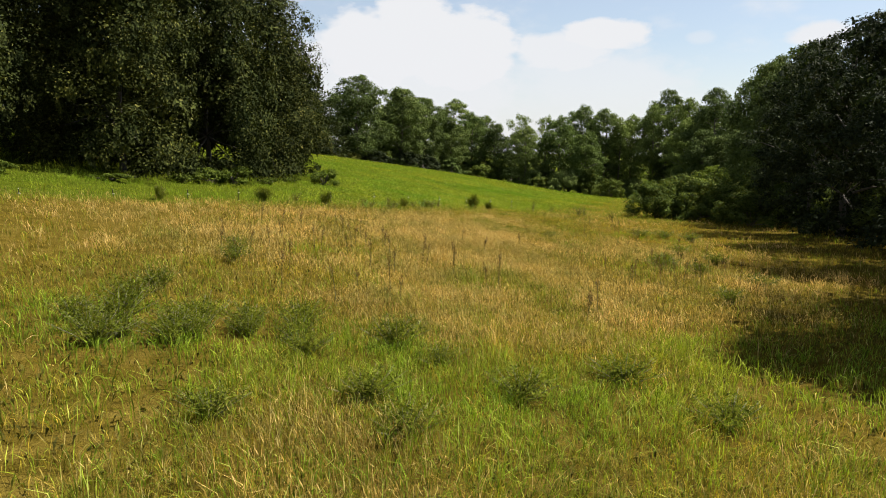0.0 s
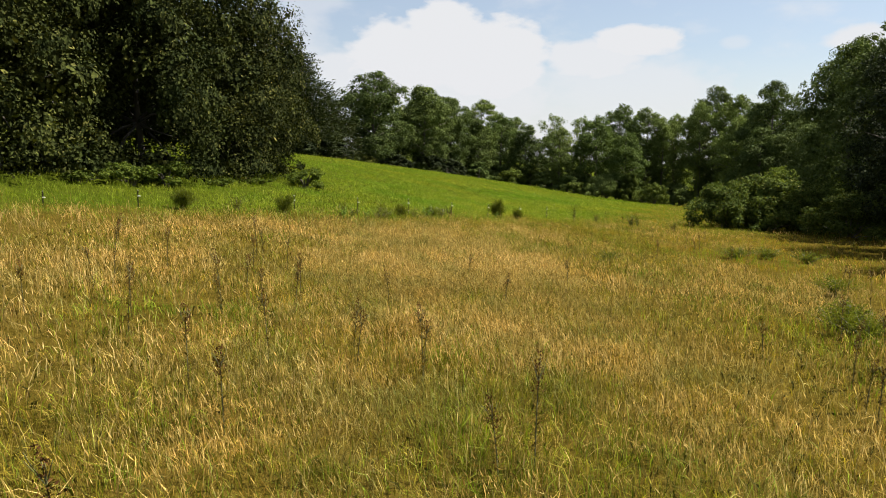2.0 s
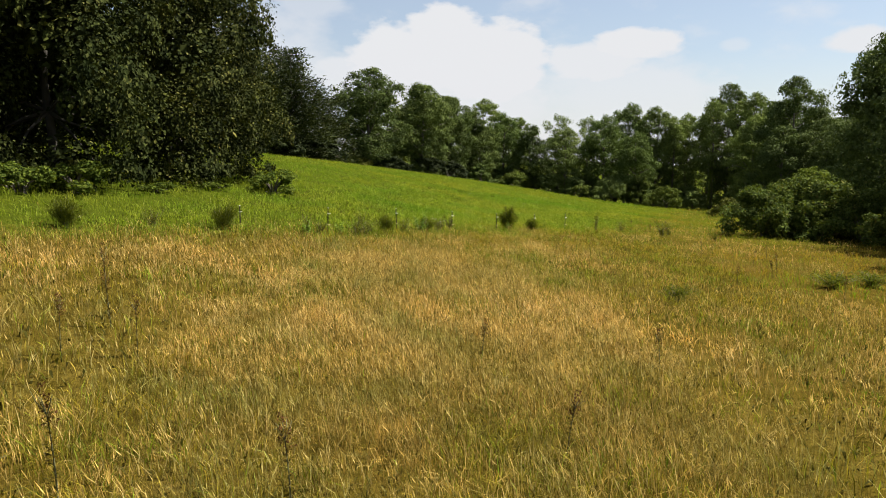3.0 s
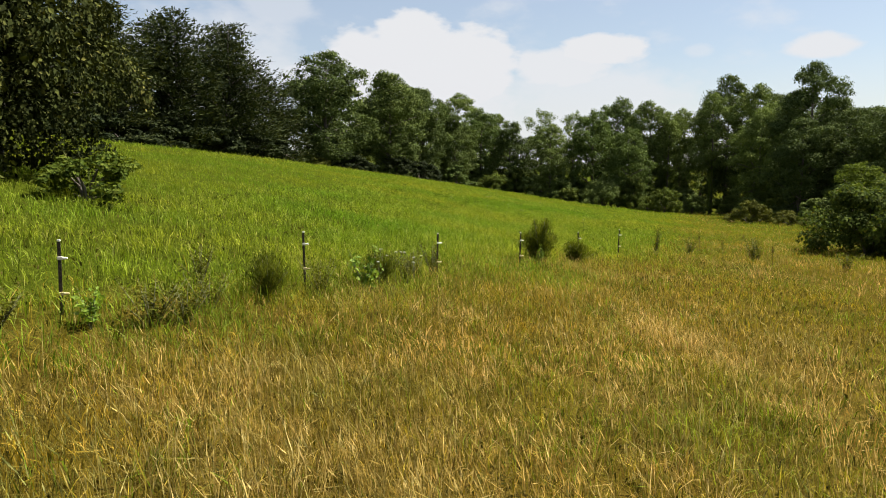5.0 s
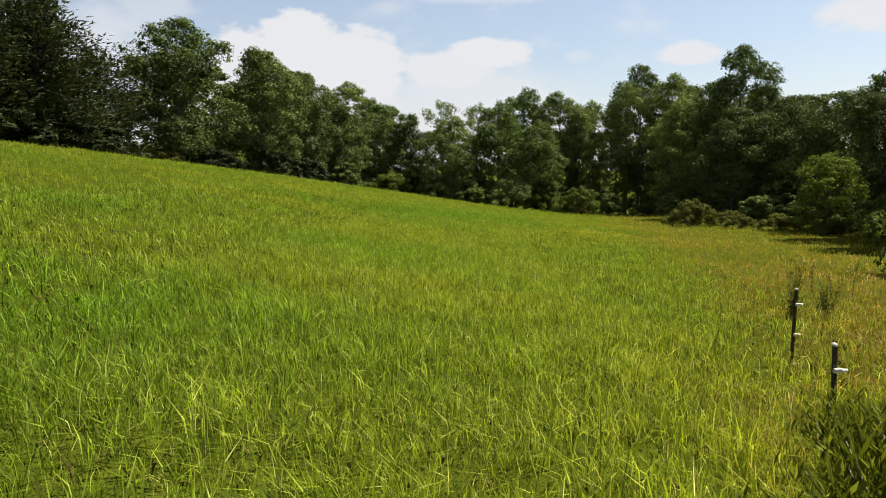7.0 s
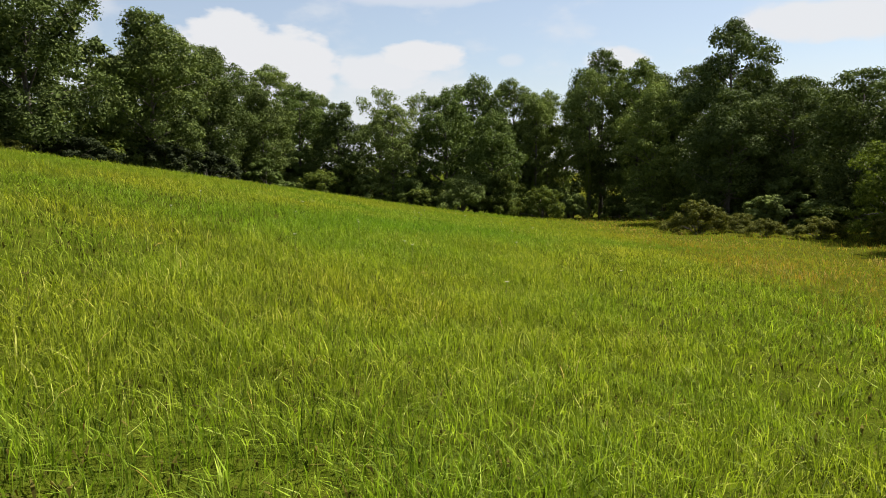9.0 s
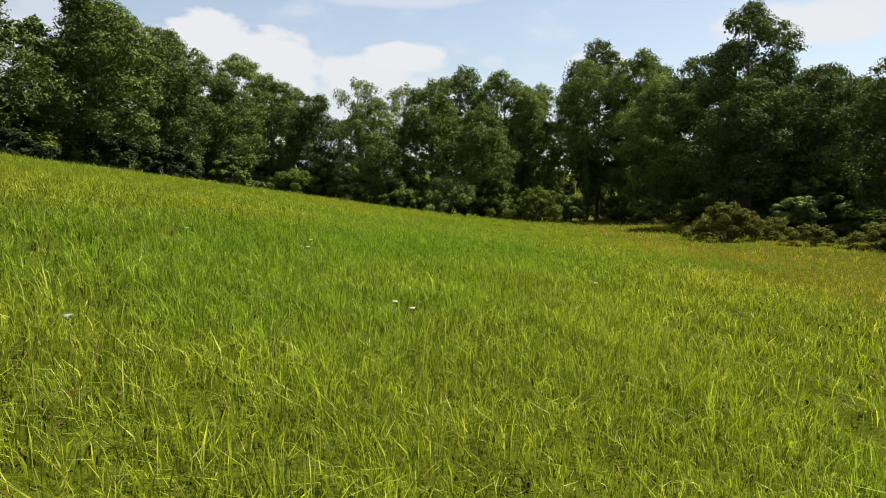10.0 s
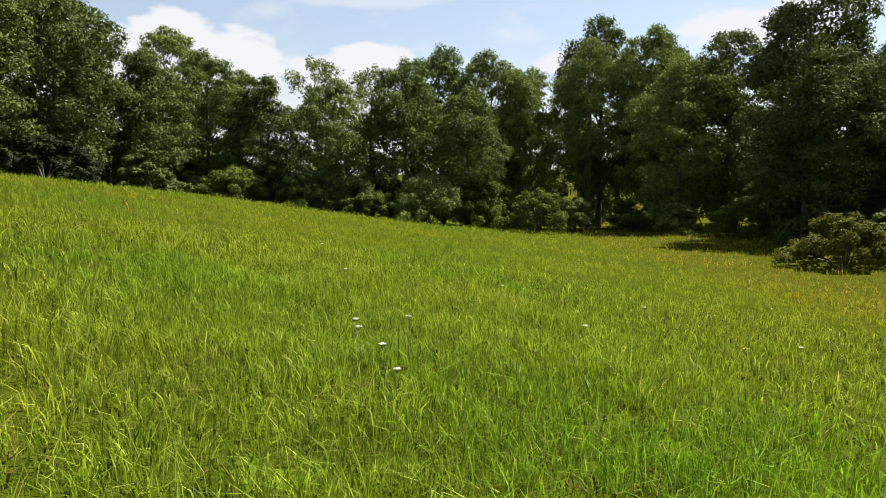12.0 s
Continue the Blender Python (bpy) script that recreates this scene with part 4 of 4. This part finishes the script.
FORBS = [broad_weed(53, 0.72, 0.46, WEED, 520, 0.06, 0.4), broad_weed(54, 0.66, 0.42, PALE, 170, 0.11), broad_weed(55, 0.52, 0.62, HERB, 1300, 0.075, 0.24, 26)]
for v, x, y, w, h in ((0, -13.22, 47.95, 0.8, 0.9), (0, -14.2, 42.6, 0.8, 0.7), (1, -13.42, 46.4, 0.9, 1.1), (0, -13.3, 48.6, 0.9, 0.9), (0, -13.1, 49.3, 0.8, 1.0), (1, -11.45, 53.75, 0.4, 0.9), (0, -14.3, 43.2, 0.8, 0.8),
                      (0, -8.2, 64.8, 0.7, 1.7), (0, -6.8, 66.8, 1.0, 1.2), (0, -4.2, 67.4, 1.5, 1.4), (0, -1.2, 65.4, 1.2, 1.0), (0, -3.8, 68.7, 0.9, 1.2), (0, -17.8, 36.2, 0.9, 0.9), (0, -15.6, 40.9, 0.8, 0.8),
                      (2, -3.55, 10.75, 1.1, 1.1), (2, -6.1, 10.6, 1.1, 1.0), (2, -6.6, 9.2, 1.2, 0.9), (2, -7.3, 8.4, 1.1, 0.9), (2, 0.1, 10.6, 1.2, 0.8), (2, 1.3, 27.4, 1.2, 1.2), (2, 1.6, 28.6, 1.0, 1.2),
                      (2, -2.2, 7.0, 1.0, 0.8), (2, 2.8, 20.0, 1.2, 0.9), (2, -9.2, 12.4, 1.0, 1.0), (2, -5.4, 11.2, 1.1, 1.1), (2, -6.9, 10.4, 1.2, 1.0), (2, -7.9, 9.6, 1.2, 1.0), (2, -8.6, 10.8, 1.1, 1.1), (2, -4.6, 9.6, 0.9, 0.8),
                      (2, -1.2, 9.0, 1.1, 0.8), (2, 1.4, 9.2, 1.1, 0.8), (2, -3.0, 8.0, 1.0, 0.8), (2, -4.3, 6.6, 0.9, 0.7), (2, 2.6, 26.0, 1.2, 1.1), (2, 3.6, 30.5, 1.3, 1.1), (2, 4.2, 24.0, 1.3, 1.0), (2, -10.2, 17.0, 1.2, 1.0), (2, -11.0, 18.4, 1.1, 1.0), (2, 1.0, 44.8, 1.6, 1.0), (2, 2.4, 46.2, 1.7, 1.0), (2, 3.8, 45.2, 1.6, 1.0), (2, -3.9, 38.0, 1.0, 0.8), (0, -15.2, 44.4, 0.7, 0.9), (0, -15.1, 40.9, 0.95, 0.62), (0, -14.35, 42.2, 1.0, 0.75), (1, -14.7, 41.7, 0.7, 0.6), (0, -13.8, 45.4, 0.8, 0.8), (1, -15.2, 40.3, 0.8, 0.7),
                      (2, 2.5, 33.8, 1.4, 1.1), (2, 1.6, 26.9, 1.3, 1.1),
                      (2, -7.3, 8.9, 0.8, 0.8), (2, -6.4, 9.5, 0.9, 0.9), (2, -5.9, 10.2, 0.8, 0.8), (2, -7.9, 8.9, 0.7, 0.8), (2, -5.2, 10.5, 0.8, 0.9), (2, -8.5, 9.3, 0.8, 0.8), (2, -7.0, 9.9, 0.8, 0.9), (2, -2.6, 10.0, 0.8, 0.8)):
    plant("leafy_weed", FORBS[v], ("branchwork", "foliage"), x, y, x * 40, (w, h), ("green leafy weed clump standing in the grass", "light green broad-leaved weed beside a fence stake", "dark green leafy weed clump in the meadow")[v], "weed", "weed clumps")
TALL = [tall_weed(61, 0.95), tall_weed(62, 0.82), tall_weed(63, 1.05)]
WEEDS = ((-5.62, 14.45), (-4.66, 14.48), (-5.46, 12.84), (-8.23, 16.35), (-10.43, 17.46), (-10.04, 17.54), (-5.82, 17.57), (-5.94, 20.63), (-11.36, 22.0), (-10.77, 26.03), (-3.38, 17.78), (-3.15, 18.2), (0.29, 21.8),
         (-0.66, 14.61), (-8.22, 23.46), (-4.85, 20.23), (-9.06, 22.28), (-9.61, 20.85), (-9.14, 23.18), (-7.84, 22.57), (-5.66, 20.12), (-11.42, 27.51), (-2.23, 41.11), (-8.75, 21.86), (-4.9, 20.4),
         (-5.0, 70.8), (-4.1, 71.6), (-6.2, 69.0),
         (1.11, 25.72), (1.22, 24.4), (0.98, 26.28), (1.43, 25.35), (0.2, 21.0), (0.39, 22.9), (3.06, 35.68), (2.27, 31.54), (2.5, 26.19), (2.5, 24.48), (2.9, 32.05), (3.07, 29.0), (3.51, 27.6),
         (-0.9, 49.12), (-0.37, 46.98), (-3.98, 64.51), (-2.53, 53.09), (-1.28, 60.34), (0.46, 40.99), (0.59, 37.53), (0.31, 54.7), (3.31, 25.06), (1.55, 21.97), (3.54, 23.32), (-0.55, 24.33), (1.87, 23.08), (1.08, 21.22),
         (-11.2, 18.0), (-12.5, 20.3), (-7.6, 14.7), (-10.8, 20.1), (-11.9, 23.1), (-8.6, 22.8), (-5.1, 26.1), (-5.1, 15.1), (-6.8, 18.4), (-0.6, 46.3), (-0.5, 15.9), (-11.9, 24.6), (-14.2, 25.8), (-10.3, 26.7), (-6.8, 24.1), (-4.3, 29.8), (-11.9, 28.0), (-6.6, 28.9), (-9.3, 18.1), (-9.1, 20.2), (-6.7, 19.8), (-0.7, 15.9))
for k, (x, y) in enumerate(WEEDS):
    plant("tall_weed", TALL[k % 3], ("stem", "foliage", "seed_head"), x, y, k * 67, (1.0, 0.74 + 0.09 * (k % 4)), "upright dark weed with a browned flower head", "weed", "tall weeds in the meadow")
LACE = [lace_flower(71, 0.5), lace_flower(72, 0.58)]
FLOWERS = ((-17.1, 100.4), (-17.0, 99.4), (-16.8, 99.2), (-16.6, 99.9), (-16.7, 98.7), (-18.2, 107.4), (-12.9, 104.5), (-14.8, 100.8), (-11.5, 102.5), (-18.2, 81.1), (-21.0, 82.6), (-12.1, 82.2), (-14.5, 80.0), (-19.4, 86.6),
           (-17.85, 87.1), (-19.9, 90.0), (-18.1, 88.9), (-16.4, 83.6), (-16.25, 83.7), (-13.7, 87.1), (-8.0, 95.0), (-20.1, 92.6), (-20.4, 92.1), (-13.58, 47.56), (-13.42, 46.99), (-13.47, 47.17), (-13.55, 47.77), (-13.35, 47.67),
           (-13.64, 48.93), (-13.48, 48.38), (-13.21, 48.39), (-13.28, 48.04), (-13.09, 47.97), (-13.11, 48.51), (-9.5, 107.0), (-15.2, 104.0), (-22.5, 88.5), (-13.3, 93.0), (-10.5, 99.0), (-17.4, 103.2))
for k, (x, y) in enumerate(FLOWERS):
    plant("wild_carrot", LACE[k % 2], ("stem", "umbel"), x, y, k * 50, (0.82, 0.92 + 0.05 * (k % 4)), "white lacy wild carrot flower among the grass", "flower", "white flowers in the field")

# ---- grass ----
PATH_Y = (-4, 9, 20, 36, 52, 73, 94, 104)
PATH_X = (0.6, -1.3, -4.4, -9.3, -13.1, -15.8, -16.6, -16.8)      # the strip of the plan that is seen close by


def scatter(rng, lo, hi, per_m2):
    """Places whose distance from the strip's middle line lies between lo and hi."""
    x0, x1, y0, y1 = (max(-75, -17 - hi), min(22, hi + 1), max(-3, -hi), min(172, 104 + hi))
    n = int((x1 - x0) * (y1 - y0) * per_m2)
    x, y = rng.uniform(x0, x1, n), rng.uniform(y0, y1, n)
    d = np.hypot(x - np.interp(y, PATH_Y, PATH_X), np.maximum(y - 104, 0) + np.maximum(1 - y, 0))
    keep = (d >= lo) & (d < hi)
    return x[keep], y[keep]


LUSH = ((-6.6, 9.2, 1.7), (-8.6, 9.6, 1.3), (-3.4, 10.6, 1.1), (-3.0, 8.4, 1.0), (0.2, 9.6, 1.3), (-1.0, 8.0, 1.0), (2.6, 11.4, 1.6), (-4.9, 6.9, 0.9), (1.6, 13.0, 1.2), (-9.4, 21.0, 1.5),
        (1.8, 26.6, 1.6), (1.2, 44.5, 2.2), (4.6, 12.6, 2.6), (7.0, 17.0, 3.0))      # green grass spots: middle and reach; last two darken the sward in tree shadow


def lushness(x, y):
    return np.clip(sum(np.exp(-((x - a) ** 2 + (y - b) ** 2) / r ** 2) for a, b, r in LUSH), 0, 1)


def dryness(x, y):
    """How much straw stands in the sward, 0 to 1."""
    side = x - fence_x(y) + 1.2 * rough(x, y, 4.0)
    east = np.clip(side / 4.6 + 0.25, 0, 1) * np.interp(y, (62, 95), (1.0, 0.68))
    along = np.interp(y, (0, 9, 15, 22, 36, 45, 66, 85, 120), (0.1, 0.18, 0.42, 0.68, 0.62, 0.2, 0.1, 0.1, 0.05))
    shade = np.interp(x, (0, 8), (1.0, 0.4))
    greener = lushness(x, y)
    return np.clip(east * (along * shade + 0.4 * rough(x, y, 7.0, 1.0) + 0.3 * rough(x, y, 2.2, 3.0) - 0.5 * greener), 0.03, 0.92), east


def blades(rng, x, y, height, width, lean, away=None, stray=0.6):
    """Bent blades of grass of two triangles each. away: the way each one leans."""
    n = len(x)
    z = soil(x, y) - 0.03
    a = rng.uniform(0, 2 * np.pi, n)
    face = np.column_stack([np.cos(a), np.sin(a), np.zeros(n)])
    b = (a + np.pi / 2 if away is None else away) + rng.normal(0, stray, n)
    bend = np.column_stack([np.cos(b) - 0.14, np.sin(b) - 0.06, np.zeros(n)]) * (lean * height)[:, None]
    root = np.column_stack([x, y, z])
    up = np.zeros((n, 3))
    up[:, 2] = height
    mid = root + bend * 0.28 + up * 0.6
    tip = root + bend + up * np.sqrt(np.clip(1 - lean ** 2 * 0.6, 0.2, 1))[:, None]
    w = (face * (width * 0.5)[:, None])
    v = np.stack([root, mid + w, tip, mid - w], 1).reshape(-1, 3)
    k = np.arange(n)[:, None] * 4
    f = np.concatenate([k + np.array([[0, 1, 3]]), k + np.array([[1, 2, 3]])], 1).reshape(-1, 3)
    return v, f, tip


def arcs(rng, x, y, turn, length, lodged, width):
    """Stems that rise and bow over: three joints each, tapering. lodged: 0 upright to 1 laid down."""
    n = len(x)
    way = np.column_stack([np.cos(turn), np.sin(turn), np.zeros(n)])
    face = np.column_stack([-np.sin(turn), np.cos(turn), rng.normal(0, 0.5, n)]) * (width * 0.5)[:, None]
    at = np.column_stack([x, y, soil(x, y) + rng.uniform(0.0, 0.1, n)])
    rows = []
    for k, w in enumerate((0.8, 1.0, 0.8)):
        rows += [at - face * w, at + face * w]
        rise = np.pi / 2 * (1 - lodged * (0.35 + 0.4 * k)) * 0.95
        at = at + (way * np.cos(rise)[:, None] + np.array([0, 0, 1.0]) * np.sin(rise)[:, None]) * (length / 3)[:, None]
    rows.append(at)
    v = np.stack(rows, 1).reshape(-1, 3)
    k = np.arange(n)[:, None] * 7
    f = np.concatenate([k + np.array([t]) for t in ([0, 1, 3], [0, 3, 2], [2, 3, 5], [2, 5, 4], [4, 5, 6])], 1).reshape(-1, 3)
    return v, f


def build_grass():
    rng = np.random.default_rng(5)
    near, far, thatch = ([], [], []), ([], [], []), []
    for lo, hi, per, wide, tall, crowd in LEVELS:
        field, meadow, straw = far if wide > 2 else near
        # tussocks: a middle, and blades that lean out from it
        tx, ty = scatter(rng, lo, hi, per / crowd)
        bare = (rough(tx, ty, 0.55, 6.0) < -0.3) & (wide < 4) & (rng.uniform(0, 1, len(tx)) < 0.5)      # hollows between the tussocks
        tx, ty = tx[~bare], ty[~bare]
        many = np.maximum(1, rng.poisson(crowd, len(tx)))
        ti = np.repeat(np.arange(len(tx)), many)
        away = rng.uniform(0, 2 * np.pi, len(ti))
        off = np.abs(rng.normal(0, 0.035 + 0.011 * crowd, len(ti))) * (1 + 0.3 * (wide - 1))
        x, y = tx[ti] + off * np.cos(away), ty[ti] + off * np.sin(away)
        vigour = rng.normal(1.0, 0.17, len(tx))[ti]
        tuft = 0.5 + 0.5 * rough(x, y, 1.6, 4.0)
        dry, east = dryness(tx, ty)
        dry, east = dry[ti], east[ti]
        pick = 0.55 * rng.uniform(0, 1, len(tx))[ti] + 0.45 * rng.uniform(0, 1, len(x))
        is_straw = pick < 0.1 + 0.8 * dry - 0.1 * (dry < 0.06)
        lush = np.clip(np.interp(y, (0, 9, 15, 22), (0.56, 0.66, 0.86, 0.93)) - 0.35 * np.clip(rough(x, y, 2.6, 5.0), 0, 1) - 0.6 * lushness(x, y), 0.08, 1)
        is_field = ~is_straw & (rng.uniform(0, 1, len(x)) > east * lush)
        is_meadow = ~is_straw & ~is_field
        for sel, bank, h0, h1, w0, w1, l0, l1 in ((is_field, field, 0.15, 0.37, 0.0045, 0.011, 0.1, 0.95), (is_meadow, meadow, 0.14, 0.34, 0.004, 0.0095, 0.12, 1.0), (is_straw, straw, 0.19, 0.44, 0.003, 0.006, 0.08, 0.85)):
            n = int(sel.sum())
            if not n:
                continue
            h = np.clip((h0 + (h1 - h0) * rng.uniform(0, 1, n)) * (0.58 + 0.74 * tuft[sel]) * tall * vigour[sel], 0.1, 0.62)
            v, f, tip = blades(rng, x[sel], y[sel], h, rng.uniform(w0, w1, n) * wide, rng.uniform(l0, l1, n), away[sel], 0.6 if bank is field else 1.3)
            bank.append((v, f))
            if bank is straw:
                heads = rng.uniform(0, 1, n) < 0.6 * east[sel]
                t = tip[heads]
                m = len(t)
                size = rng.uniform(0.07, 0.15, m) * (1 + 0.15 * (wide - 1))
                bank.append(kites(t - np.array([0, 0, 0.02]), unit(rng.normal(0, 0.25, (m, 3)) + np.array([-0.25, -0.1, 1.0])), sphere_ways(rng, m), size, rng.uniform(0.006, 0.011, m) * (1 + 0.6 * (wide - 1)), 0.35))
    # long stems, lodged and arching, that lie over one another in swirls
    field, meadow, straw = near
    for lo, hi, per, wide in ((0, 3.6, 70, 1.0), (3.6, 10, 20, 1.5)):
        x, y = scatter(rng, lo, hi, per)
        dry, east = dryness(x, y)
        keep = (rng.uniform(0, 1, len(x)) < 0.16 + 0.84 * east) & (rough(x, y, 1.3, 8.0) > -0.45)
        x, y, dry, east = x[keep], y[keep], dry[keep], east[keep]
        n = len(x)
        turn = 2.2 * rough(x, y, 3.5, 9.0) + rng.normal(0, 0.8, n)
        pale = rng.uniform(0, 1, n) < 0.1 + 0.75 * dry + 0.15 * east
        for sel, bank in ((pale, straw), (~pale & (east > 0.5), meadow), (~pale & (east <= 0.5), field)):
            k = int(sel.sum())
            bank.append(arcs(rng, x[sel], y[sel], turn[sel], rng.uniform(0.2, 0.42, k), rng.uniform(0.3, 1.0, k), rng.uniform(0.0025, 0.005, k) * wide))
    # short bent dead leaves that close the sward
    for lo, hi, per, wide in ((0, 3.6, 52, 1.1), (3.6, 10, 16, 2.0)):
        x, y = scatter(rng, lo, hi, per)
        n = len(x)
        v, f, _ = blades(rng, x, y, rng.uniform(0.08, 0.2, n), rng.uniform(0.011, 0.022, n) * wide, rng.uniform(0.6, 1.2, n))
        thatch.append((v, f))
    for name, bank, mat, label in (("field_grass", near[0], FIELD, "lush bright green pasture grass on the slope"), ("meadow_grass", near[1], MEADOW, "yellow-green meadow grass among dry stems"),
                                   ("straw_grass", near[2], STRAW, "dry tan seeding grass standing in the meadow"), ("distant_field_grass", far[0], FAR_FIELD, "bright green pasture grass farther up the slope"),
                                   ("distant_meadow_grass", far[1], FAR_MEADOW, "olive meadow grass towards the wood"), ("distant_straw_grass", far[2], FAR_STRAW, "dry tan grass towards the wood"),
                                   ("grass_thatch", thatch, SHADED_THATCH, "dead brown leaves low between the grass, darkened to deepen its shade")):
        tagged(new(name, fast_mesh(name, *joined(bank), mat)), label, "grass", kind="stuff")


# distance from the strip's middle from and to, blades a square metre, width and height of a blade against the nearest, blades in a tussock
LEVELS = ((0, 3.6, 720, 1.0, 1.0, 11), (3.6, 10, 190, 1.5, 0.98, 7), (10, 20, 62, 2.3, 0.96, 4), (20, 40, 20, 3.7, 0.95, 3), (40, 75, 7.5, 5.8, 1.0, 2))
build_grass()
